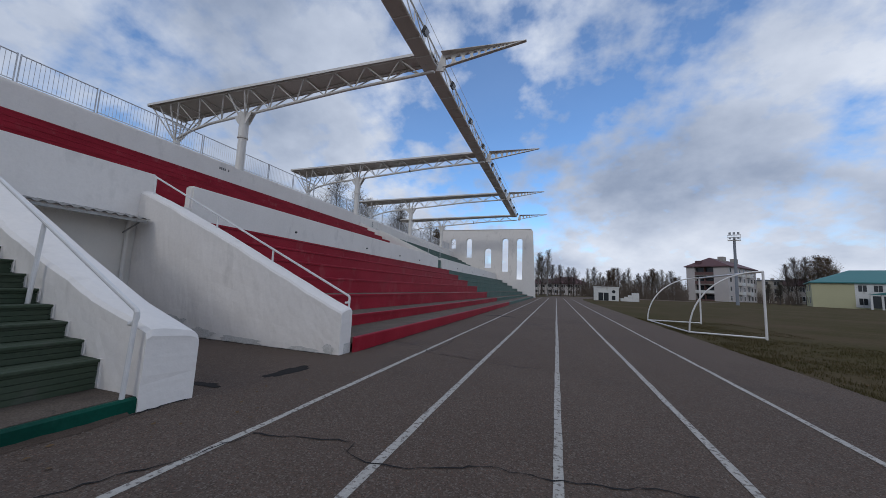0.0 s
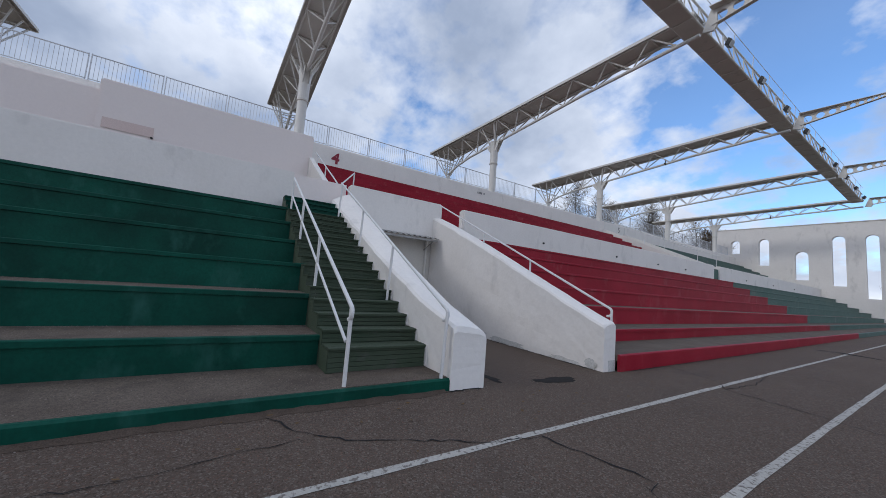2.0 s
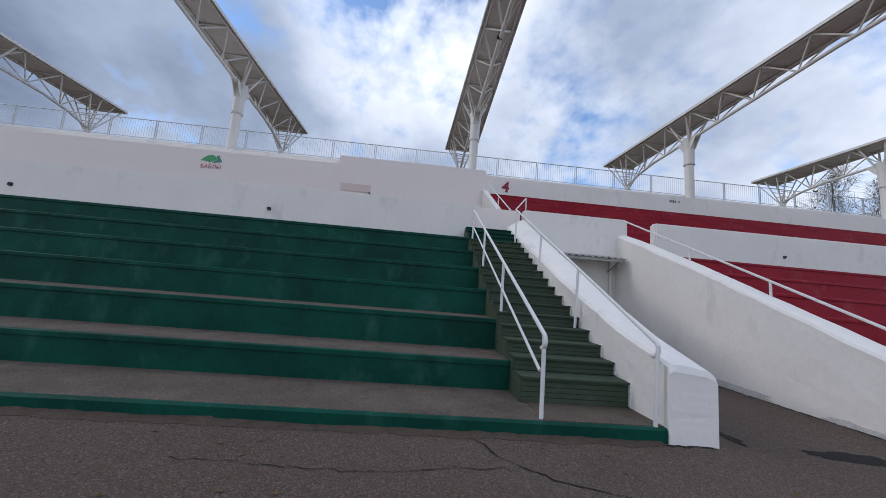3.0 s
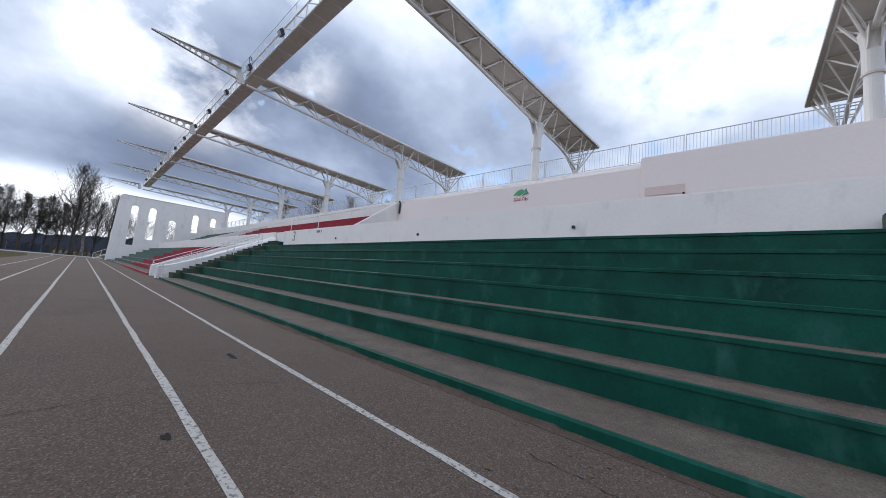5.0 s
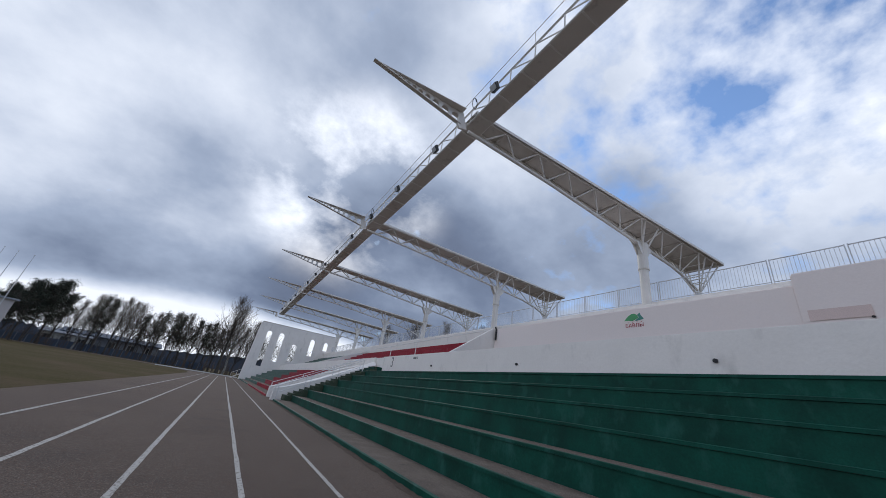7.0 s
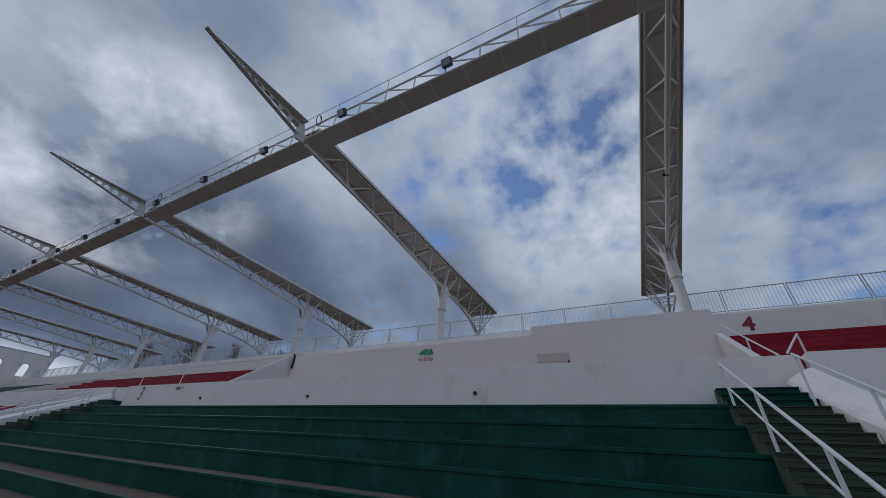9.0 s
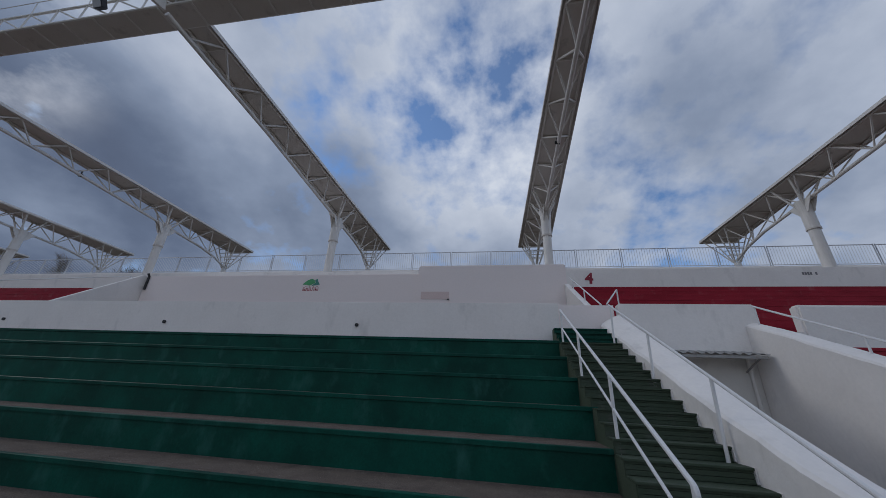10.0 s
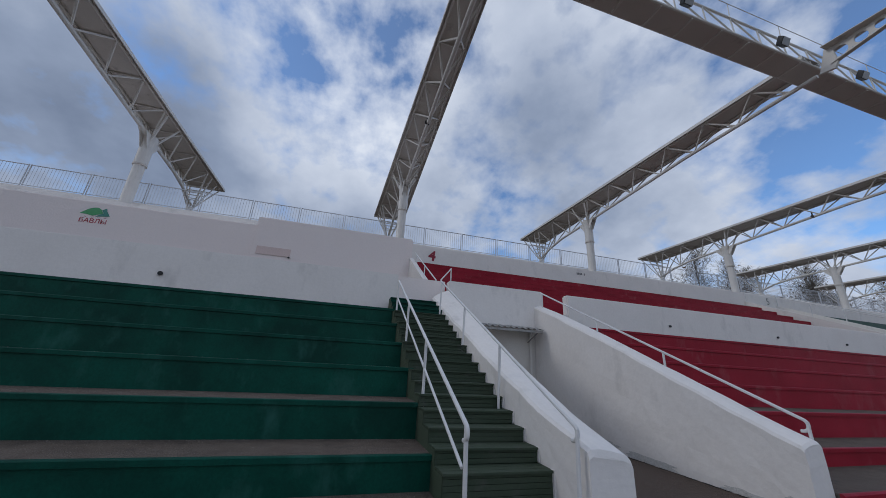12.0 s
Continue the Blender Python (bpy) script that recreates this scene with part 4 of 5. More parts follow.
# ---- handrails ----
def handrail(label, bars, posts, radius=0.023):
    t = thing("handrail", label, "handrail", "handrails of the stairs")
    for i, b in enumerate(bars):
        part("rail", tube(b, radius if i == 0 else radius * 0.75, 10), RAIL, t)
    for a, b in posts:
        part("post", tube([a, b], radius * 0.95, 10), RAIL, t)
    return t


def hook(x, y, z):
    """The rounded end of a handrail: forward and down to its post."""
    pts, heading = [(x - 0.02, y, z + 0.01), (x, y, z)], -26.0
    for _ in range(10):
        a = radians(heading)
        x, z = x + 0.0235 * math.cos(a), z + 0.0235 * math.sin(a)
        pts.append((x, y, z))
        heading -= 17.5
    return pts


def stair_rails(mirror):
    def m(p):
        return (p[0], -25.0 - p[1], p[2]) if mirror else p
    y = 1.02

    def z_up(x):
        return 0.95 + (x + 3.85) * (3.48 - 0.95) / (-8.98 + 3.85)
    up = [(-8.98, y, 3.48), (-3.9, y, z_up(-3.9))] + hook(-3.88, y, z_up(-3.88))[1:]
    low = [(-8.9, y, z_up(-8.9) - 0.42), (-3.95, y, z_up(-3.95) - 0.42)]
    handrail("white painted tube handrail with two bars along the green stairs", [[m(p) for p in up], [m(p) for p in low]],
             [(m((x, y, z0)), m((x, y, z_up(x)))) for x, z0 in ((-3.86, 0.1), (-5.66, 0.62), (-7.33, 1.5), (-8.95, 2.4))])
    y = 2.2

    def z_r(x):
        return 0.94 + (x + 3.81) * (3.58 - 0.94) / (-9.03 + 3.81)
    rail = [(-9.2, y, z_r(-9.2)), (-3.9, y, z_r(-3.9) + 0.01)] + hook(-3.86, y + 0.01, z_r(-3.86))[1:]
    handrail("white painted handrail along the white stair wall", [[m(p) for p in rail]],
             [(m((x, y - 0.03, z0)), m((x, y, z_r(x)))) for x, z0 in ((-3.8, 0.1), (-5.58, 0.85), (-7.25, 1.7), (-9.1, 2.5))], 0.023)
    y = 5.93

    def z_p(x):
        return 1.1 + (x + 4.11) * (3.95 - 1.1) / (-10.29 + 4.11)
    rail = [(-10.2, y, z_p(-10.2)), (-4.0, y, z_p(-4.0))] + hook(-3.98, y, z_p(-3.98))[1:]
    handrail("white painted handrail on the sloping passage wall", [[m(p) for p in rail]],
             [(m((x, y, z0)), m((x, y, z_p(x)))) for x, z0 in ((-3.93, 0.7), (-5.97, 1.55), (-7.75, 2.3), (-10.15, 3.2))], 0.022)


stair_rails(False)
stair_rails(True)
handrail("white handrail on the upper stairs beside the parapet", [[(-15.4, 2.62, 6.42), (-11.3, 2.62, 4.2)]],
         [((-14.9, 2.62, 5.3), (-14.9, 2.62, 6.15)), ((-13.2, 2.62, 4.6), (-13.2, 2.62, 5.23)), ((-11.4, 2.62, 3.3), (-11.4, 2.62, 4.25))])
handrail("white handrail rising beside the red upper steps", [[(-11.2, 2.75, 4.2), (-12.0, 3.35, 4.88)]],
         [((-12.0, 3.35, 3.7), (-12.0, 3.35, 4.88))])
handrail("white handrail on the upper stairs beside the parapet", [[(-15.2, -20.2, 6.6), (-10.7, -21.6, 4.9), (-10.6, -29.0, 4.75)]],
         [((-15.2, -20.2, 5.2), (-15.2, -20.2, 6.6)), ((-10.7, -21.6, 3.3), (-10.7, -21.6, 4.9)), ((-10.6, -25.5, 3.3), (-10.6, -25.5, 4.8))])
for y in (29.1, 32.5):
    handrail("white handrail of the upper stairs", [[(-19.2, y, 8.4), (-10.9, y, 4.9)]], [((x, y, z), (x, y, z + 0.85)) for x, z in ((-18.6, 7.2), (-15.0, 5.7), (-11.2, 4.1))])
ob = part("wall_pipe", tube([(-15.7, -19.7, 6.0), (-15.7, -19.7, 6.75), (-15.6, -19.7, 6.9)], 0.06, 8), BLACK)
tagged(ob, "dark upright pipe at the end of the high wall", "pipe")


# ---- lettering ----
def lettering(name, body, size, m, mat, label, category, kind="", extrude=0.004, bold=0.0):
    cu = bpy.data.curves.new(name, "FONT")
    cu.body, cu.size, cu.extrude, cu.offset, cu.align_x, cu.align_y = body, size, extrude, bold, "CENTER", "CENTER"
    tmp = bpy.data.objects.new(name, cu)
    scene.collection.objects.link(tmp)
    me = bpy.data.meshes.new_from_object(tmp.evaluated_get(bpy.context.evaluated_depsgraph_get()))
    bpy.data.objects.remove(tmp)
    me.materials.clear()
    me.materials.append(mat)
    ob = new(name, me)
    ob.matrix_basis = m
    return tagged(ob, label, category, kind=kind)


def on_wall(x, y, z):
    return pose(x, y, z, 90, 0, 90)


lettering("sector_number", "4", 0.81, on_wall(-18.673, 4.25, 7.45) @ pose(0, 0, 0, 0, 0, -4), RED_LETTER, "dark red painted numeral on the white top wall", "numeral", extrude=0.006, bold=0.028)
lettering("sector_number", "3", 0.95, on_wall(X_WALL + 0.006, -24.2, 3.55), GREY_LETTER, "dark grey painted numeral on the white wall", "numeral")
lettering("sector_number", "5", 0.72, on_wall(-18.673, 31.6, 7.55), GREY_LETTER, "dark grey painted numeral on the white top wall", "numeral")
for x, y, z in ((-18.675, 14.4, 7.66), (X_WALL + 0.006, -20.6, 3.78)):
    bm = bmesh.new()
    for i in range(6):
        if i != 4:
            add_box(bm, x, x + 0.006, y - 0.36 + 0.11 * i, y - 0.36 + 0.11 * i + 0.08, z - 0.07, z + 0.07)
    ob = part("sector_lettering", bm, GREY_LETTER)
    tagged(ob, "small grey painted lettering on the white wall", "lettering")


def emblem():
    t = thing("painted_emblem", "green hill emblem with red town name painted on the wall", "emblem")
    x = -15.752
    hill = [(-10.3, 6.27), (-10.2, 6.37), (-10.08, 6.48), (-9.93, 6.55), (-9.8, 6.57), (-9.68, 6.5), (-9.6, 6.36), (-9.75, 6.29), (-9.9, 6.22), (-10.1, 6.26)]
    part("hill", prism(hill, x, x + 0.004, "x"), LOGO_GREEN, t)
    slope = [(-9.66, 6.49), (-9.53, 6.58), (-9.49, 6.46), (-9.36, 6.27), (-9.55, 6.24), (-9.8, 6.2), (-9.7, 6.29), (-9.58, 6.36)]
    part("hill_shade", prism(slope, x + 0.004, x + 0.008, "x"), LOGO_BLUE, t, "blue-green slope")
    for i in range(4):
        y = -10.16 + 0.2 * i
        part("ornament", prism([(y + 0.02, 6.19), (y + 0.07, 6.145), (y + 0.12, 6.19), (y + 0.07, 6.165)], x, x + 0.004, "x"), LOGO_RED, t)
    ob = lettering("town_name", "БАВЛЫ", 0.245, on_wall(x + 0.002, -9.82, 6.01), LOGO_RED, "", "", extrude=0.003)
    ob.parent = t


emblem()


# ---- the goal on the field ----
def goal():
    t = thing("football_goal", "white tube football goal with curved rear arms on the grass", "goal")
    h = 2.2
    corners = [((6.5, 14.05), (4.5, 14.5)), ((6.66, 19.85), (4.36, 19.72))]       # upright and rear foot of each side
    for (xa, ya), (xb, yb) in corners:
        part("upright", tube([(xa, ya, -0.03), (xa, ya, h)], 0.036, 10), RAIL, t)
        arc = []
        for i in range(15):
            a = math.pi / 2 * i / 14
            k = 1 - math.cos(a)
            arc.append((xb + (xa - xb) * k, yb + (ya - yb) * k, 0.03 + (h - 0.03) * math.sin(a)))
        part("rear_arm", tube(arc, 0.027, 8), RAIL, t)
        part("base_side", tube([(xa, ya, 0.03), (xb, yb, 0.03)], 0.027, 8), RAIL, t)
    part("crossbar", tube([(6.5, 14.05, h), (6.66, 19.85, h)], 0.036, 10), RAIL, t)
    part("base_rear", tube([(4.5, 14.5, 0.03), (4.36, 19.72, 0.03)], 0.027, 8), RAIL, t)


goal()


def grass():
    """Short autumn grass along the field's edge."""
    r = random.Random(11)
    verts, faces = [], []
    for i in range(52000):
        u = r.random() ** 1.6
        x = 4.08 + u * 4.5
        y = 3.5 + 18 * r.random() ** 1.3
        if noise.noise(Vector((x * 0.6, y * 0.45, 3.0))) + 0.5 * noise.noise(Vector((x * 2.3, y * 2.1, 8.0))) < r.gauss(-0.02, 0.16):
            continue
        h, a, w = r.uniform(0.0, 0.035) * (1.3 - u), r.uniform(0, 6.28), r.uniform(0.004, 0.009)
        dx, dy = math.cos(a) * w, math.sin(a) * w
        k = len(verts)
        verts += [(x - dx, y - dy, -0.03), (x + dx, y + dy, -0.03), (x + r.uniform(-0.03, 0.03), y + r.uniform(-0.03, 0.03), h)]
        faces.append((k, k + 1, k + 2))
    me = bpy.data.meshes.new("grass")
    me.from_pydata(verts, [], faces)
    me.materials.append(BLADE)
    tagged(new("grass", me), "short dull autumn grass along the edge of the field", "grass", kind="stuff")


grass()


def leaves():
    r = random.Random(17)
    bm = bmesh.new()
    for i in range(220):
        x, y = (r.uniform(-3.7, -2.6), r.uniform(-6, 9)) if r.random() < 0.6 else (r.uniform(4.0, 5.5), r.uniform(4, 22))
        a, s = r.uniform(0, 6.28), r.uniform(0.012, 0.03)
        vs = [bm.verts.new((x + s * math.cos(a + k) * f, y + s * math.sin(a + k) * f, ground_z(x, y) + 0.006 + r.uniform(0, 0.012))) for k, f in ((0, 1), (1.6, 0.6), (3.14, 1), (4.7, 0.6))]
        bm.faces.new(vs)
    tagged(part("fallen_leaves", bm, LEAF_BROWN), "small dry fallen leaves on the asphalt and grass", "leaves", kind="stuff")


leaves()


def grit():
    """Loose small stones on the asphalt and the first treads."""
    r = random.Random(31)
    verts, faces = [], []
    for i in range(15000):
        u = r.random() * 1.35
        if u < 0.38:
            x, y, z = X_KERB + 0.01 + abs(r.gauss(0, 0.045)), r.uniform(-14, 2.85), 0.0
        elif u < 0.52:
            x, y, z = r.uniform(-4.75, -3.83), r.uniform(-9, 2.2), Z_KERB - 0.003
        elif u > 1.0:
            k = r.choice((1, 1, 1, 2, 2, 3))
            x, y, z = r.uniform(STEP_X[k] + 0.01, STEP_X[k - 1] - 0.06), r.uniform(-11, 0.9), STEP_Z[k - 1] - 0.006
            if r.random() < 0.5:
                x = STEP_X[k] + 0.01 + abs(r.gauss(0, 0.05))
        else:
            a, d = r.uniform(0, 6.28), 1.2 + 7.5 * r.random() ** 0.8
            x, y, z = -0.3 + d * math.cos(a), -0.3 + d * math.sin(a), 0.0
            if x < X_KERB or x > 4.0:
                continue
            z = ground_z(x, y)
        s = r.uniform(0.0025, 0.006) * (1.6 if r.random() < 0.06 else 1.0)
        a = r.uniform(0, 6.28)
        k = len(verts)
        for j in range(4):
            verts.append((x + s * math.cos(a + j * 1.57) * r.uniform(0.7, 1.3), y + s * math.sin(a + j * 1.57) * r.uniform(0.7, 1.3), z - 0.001))
        verts.append((x, y, z + s * r.uniform(0.6, 1.1)))
        faces += [(k, k + 1, k + 4), (k + 1, k + 2, k + 4), (k + 2, k + 3, k + 4), (k + 3, k, k + 4)]
    me = bpy.data.meshes.new("grit")
    me.from_pydata(verts, [], faces)
    me.materials.append(STONE)
    tagged(new("grit", me), "loose pale grit and small stones on the asphalt", "grit", kind="stuff")


STONE = material("pale_stone_chips", (0.30, 0.26, 0.225), (0.16, 0.11, 0.085), 0.9, big=40.0, amount=0.9)
grit()


def kerb_dirt():
    """A ragged fillet of dirt and broken asphalt along the foot of the kerb."""
    verts, faces = [], []
    n = 640
    for i in range(n + 1):
        y = -27.0 + 29.2 * i / n
        lump = noise.noise(Vector((y * 1.3, 0.0, 5.0))) + 0.6 * noise.noise(Vector((y * 7.0, 2.0, 5.0)))
        h = max(0.004, (0.03 + 0.016 * lump) * (1.35 if y < -2 else 1.0))
        w = 0.06 + 0.05 * noise.noise(Vector((y * 3.0, 7.0, 1.0))) + h
        verts += [(X_KERB - 0.004, y, h), (X_KERB + w * 0.4, y, h * 0.55), (X_KERB + w, y, 0.0035)]
        if i:
            k = 3 * i
            faces += [(k - 3, k, k + 1, k - 2), (k - 2, k + 1, k + 2, k - 1)]
    me = bpy.data.meshes.new("kerb_dirt")
    me.from_pydata(verts, [], faces)
    me.materials.append(DIRT)
    tagged(new("kerb_dirt", me), "ragged dirt and broken asphalt along the kerb foot", "dirt", kind="stuff")


DIRT = material("kerb_dirt", (0.11, 0.083, 0.066), (0.15, 0.112, 0.09), 0.97, spec=0.1, big=6.0, amount=0.9, grain=90, grain_amount=0.6, bump=1.0, bump_scale=60)
kerb_dirt()


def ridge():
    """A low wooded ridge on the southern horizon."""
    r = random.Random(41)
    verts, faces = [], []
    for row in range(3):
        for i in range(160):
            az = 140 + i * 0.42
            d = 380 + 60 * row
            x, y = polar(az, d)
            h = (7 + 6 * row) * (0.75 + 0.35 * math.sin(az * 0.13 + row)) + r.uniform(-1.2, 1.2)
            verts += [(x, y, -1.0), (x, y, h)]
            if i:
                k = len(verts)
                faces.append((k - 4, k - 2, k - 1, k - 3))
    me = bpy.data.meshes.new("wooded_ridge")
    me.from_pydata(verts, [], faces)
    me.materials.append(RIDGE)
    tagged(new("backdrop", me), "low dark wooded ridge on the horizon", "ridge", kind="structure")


# Bluish grey woods: distance haze is painted into the material.
RIDGE = material("hazy_distant_woods", (0.055, 0.065, 0.085), (0.075, 0.08, 0.10), 1.0, big=0.05)


# ---- trees ----
def limb(bm, tw, r, p, d, length, rad, depth, droop, twig_len):
    n = 4
    pts = [p]
    q, dd = p.copy(), d.copy()
    for i in range(n):
        dd = (dd + Vector((r.uniform(-0.18, 0.18), r.uniform(-0.18, 0.18), r.uniform(-0.08, 0.16) - droop))).normalized()
        q = q + dd * length / n
        pts.append(q.copy())
    add_tube(bm, pts, rad, 5 if depth > 1 else 4, rad * 0.45, cap=False)
    for i in range(1, n + 1):
        if depth > 0:
            for _ in range(2):
                a = r.uniform(0, 6.28)
                side = Vector((math.cos(a), math.sin(a), r.uniform(0.1, 0.8)))
                limb(bm, tw, r, pts[i], (dd * 0.7 + side * 0.75).normalized(), length * r.uniform(0.42, 0.62), rad * 0.45, depth - 1, droop, twig_len)
        else:
            for _ in range(3):
                a = r.uniform(0, 6.28)
                e = (dd * 0.6 + Vector((math.cos(a), math.sin(a), r.uniform(-0.1, 0.8) - droop * 6))).normalized() * twig_len * r.uniform(0.5, 1.2)
                w = Vector((-e.y, e.x, 0))
                w = w.normalized() * 0.009 if w.length > 1e-4 else Vector((0.009, 0, 0))
                m = pts[i] + e * 0.55 + Vector((0, 0, -0.1 * droop))
                tw.append((pts[i] - w, pts[i] + w, m + w * 0.8, m - w * 0.8))
                tw.append((m - w * 0.8, m + w * 0.8, pts[i] + e, pts[i] + e))


def bare_tree(seed, height, spread, bark, twig, label, droop=0.0, leaf=None, leaf_n=0):
    r = random.Random(seed)
    t = thing("tree", label, "tree", "trees round the stadium")
    bm, tw = bmesh.new(), []
    trunk = []
    p = Vector((0, 0, -0.2))
    n = 9
    for i in range(n + 1):
        trunk.append(p.copy())
        p = p + Vector((r.uniform(-0.16, 0.16), r.uniform(-0.16, 0.16), height * 0.97 / n))
    bt = tube(trunk, height * 0.016, 8, height * 0.003)
    part("trunk", bt, bark, t)
    for i in range(46):
        k = 0.2 + 0.79 * (i + r.random()) / 46
        j = min(n - 1, int(k * n))
        start = trunk[j].lerp(trunk[j + 1], k * n - j)
        a = r.uniform(0, 6.28)
        L = height * spread * (1.45 - 1.15 * k) * r.uniform(0.6, 1.05)
        limb(bm, tw, r, start, Vector((math.cos(a), math.sin(a), r.uniform(0.7, 1.6) + 1.2 * k)).normalized(), L, height * 0.0042 * (1.2 - k), 1, droop, height * (0.1 - 0.045 * k))
    part("branchwork", bm, bark, t)
    verts, faces = [], []
    for q in tw:
        k = len(verts)
        if (q[2] - q[3]).length < 1e-6:
            verts += [tuple(v) for v in q[:3]]
            faces.append((k, k + 1, k + 2))
        else:
            verts += [tuple(v) for v in q]
            faces.append((k, k + 1, k + 2, k + 3))
    if leaf:
        tips = [q[2] for q in tw]
        for _ in range(leaf_n):
            c = tips[min(len(tips) - 1, int(len(tips) * (r.randrange(90) + 0.25 * r.random()) / 90))]
            s = r.uniform(0.07, 0.17)
            o = Vector((r.gauss(0, 0.22), r.gauss(0, 0.22), r.gauss(0, 0.16)))
            vs = [c + o + Vector((r.uniform(-s, s), r.uniform(-s, s), r.uniform(-s, s))) for _ in range(3)]
            k = len(verts)
            verts += [tuple(v) for v in vs]
            faces.append((k, k + 1, k + 2))
    me = bpy.data.meshes.new("crown")
    me.from_pydata(verts, [], faces)
    me.materials.append(twig)
    if leaf:
        me.materials.append(leaf)
        cut = len(faces) - leaf_n
        me.polygons.foreach_set("material_index", [0] * cut + [1] * leaf_n)
    part("crown", me, None, t, "fine bare twigs" if not leaf else "thin foliage")
    return t


def polar(az, dist):
    return dist * math.sin(radians(az)), dist * math.cos(radians(az))


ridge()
KINDS = {
    "bare": bare_tree(1, 10, 0.36, BARK, TWIG, "leafless dark tree with fine brown twigs", 0.0),
    "slim": bare_tree(2, 11, 0.24, BIRCH, TWIG_PALE, "slim leafless birch with pale trunk", 0.03),
    "dark": bare_tree(3, 10, 0.36, BARK, TWIG, "dark tree with thin remaining foliage", 0.0, LEAF_DARK, 2600),
    "dense": bare_tree(4, 10, 0.38, BARK, TWIG, "dense dark evergreen tree behind the field", 0.0, LEAF_DARK, 12000),
    "willow": bare_tree(6, 11, 0.34, BIRCH, TWIG_PALE, "birch with drooping bare twigs", 0.10, LEAF_BROWN, 240),
    "rusty": bare_tree(7, 10, 0.4, BARK, TWIG, "tree with rust-brown autumn foliage", 0.0, LEAF_BROWN, 2600),
}
USED = set()


def plant(kind, x, y, height, spin, z=0.0):
    src = KINDS[kind]
    m = pose(x, y, z - 0.03, 0, 0, spin)
    base = {"slim": 11, "willow": 11}.get(kind, 10)
    s = height / base
    ob = src if kind not in USED else copy_thing(src, m)
    USED.add(kind)
    ob.matrix_basis = m @ Matrix.Diagonal((s * 1.0, s * 1.0, s, 1))


def thicket(az0, az1, d0, d1, n, h0, h1, mat, seed, label):
    """A far belt of bare saplings and brush, too many to count."""
    r = random.Random(seed)
    verts, faces = [], []

    def strip(a, b, w):
        s = Vector((w, 0, 0))
        k = len(verts)
        verts.extend([tuple(a - s), tuple(a + s), tuple(b)])
        faces.append((k, k + 1, k + 2))
    for _ in range(n):
        x, y = polar(r.uniform(az0, az1), r.uniform(d0, d1))
        h = r.uniform(h0, h1)
        base, top = Vector((x, y, -0.1)), Vector((x + r.uniform(-0.5, 0.5), y, h))
        strip(base, top, 0.07)
        for _ in range(16):
            k = r.uniform(0.12, 0.95)
            p = base.lerp(top, k)
            q = p + Vector((r.uniform(-1, 1) * h * 0.16, r.uniform(-1, 1) * h * 0.16, r.uniform(0.1, 0.28) * h * (1.1 - k)))
            strip(p, q, 0.04)
    me = bpy.data.meshes.new("brush")
    me.from_pydata(verts, [], faces)
    me.materials.append(mat)
    tagged(new("brush", me), label, "brush", kind="stuff")


thicket(3.0, 17.3, 108, 150, 900, 2.5, 6.5, TWIG, 61, "dense brown belt of bare brush and saplings")
thicket(24.2, 28.0, 130, 165, 120, 2, 5, TWIG, 62, "bare bushes in front of the houses")
thicket(157, 182, 116, 140, 260, 1.5, 5, TWIG, 63, "bare undergrowth below the row of trees")
thicket(-5, 3.2, 95, 128, 70, 1.5, 4.5, TWIG, 64, "bare bushes beyond the end of the track")

r = random.Random(23)
# far end behind the north wall and the booth
for az, d, h, kd in ((-2.8, 92, 11.0, "slim"), (-2.2, 96, 10, "bare"), (-1.4, 90, 11.5, "slim"), (-0.6, 98, 8, "bare"), (0.6, 90, 7.4, "bare"), (1.8, 95, 7.2, "bare"), (2.6, 93, 7.0, "bare")):
    plant(kd, *polar(az, d), h, r.uniform(0, 360))
for i in range(30):
    az = 4.2 + i * 0.42 + r.uniform(-0.15, 0.15)
    plant(r.choice(["slim", "bare", "bare", "slim", "rusty"]), *polar(az, r.uniform(118, 150)), r.uniform(5.6, 10.2), r.uniform(0, 360))
for az, d, h, kd in ((26.9, 175, 13.5, "bare"), (27.6, 180, 16, "bare"), (28.4, 178, 16, "bare"), (29.1, 176, 16, "rusty"), (29.8, 182, 16, "rusty"), (30.4, 180, 12, "rusty"), (32.0, 185, 11, "bare"), (25.2, 120, 5, "dark"), (26.2, 125, 5, "dark")):
    plant(kd, *polar(az, d), h, r.uniform(0, 360))
# behind the stand, seen over its top wall
for x, y, h, kd in ((-38, 52, 20, "willow"), (-40, 60, 20, "willow"), (-42, 68, 20, "willow"), (-37, 74, 20, "willow"), (-39, 82, 21, "willow"), (-44, 90, 21, "slim"), (-36, 96, 20, "willow"), (-48, 104, 21, "slim"), (-40, 112, 20, "rusty"),
                    (-42, -70, 19, "slim"), (-40, -84, 19, "bare"), (-38, -98, 20, "slim"), (-44, -60, 17, "bare")):
    plant(kd, x, y, h, r.uniform(0, 360))
# the row beyond the south end
for i in range(24):
    az = 158.5 + i * 0.9 + r.uniform(-0.2, 0.2)
    kd = "dense" if az < 162.2 else r.choice(["dark", "dark", "bare"]) if az > 165 else r.choice(["bare", "slim", "dark"])
    plant(kd, *polar(az, r.uniform(112, 135)), r.uniform(11.5, 14.5) if az > 162 else r.uniform(10, 12), r.uniform(0, 360))
plant("bare", *polar(179.4, 112), 19.5, 20)
plant("slim", *polar(180.2, 115), 18.5, 80)
for az in (181.2, 182.3, 183.6, 185, 187, 189):
    plant("bare", *polar(az, 118), r.uniform(11, 15), r.uniform(0, 360))


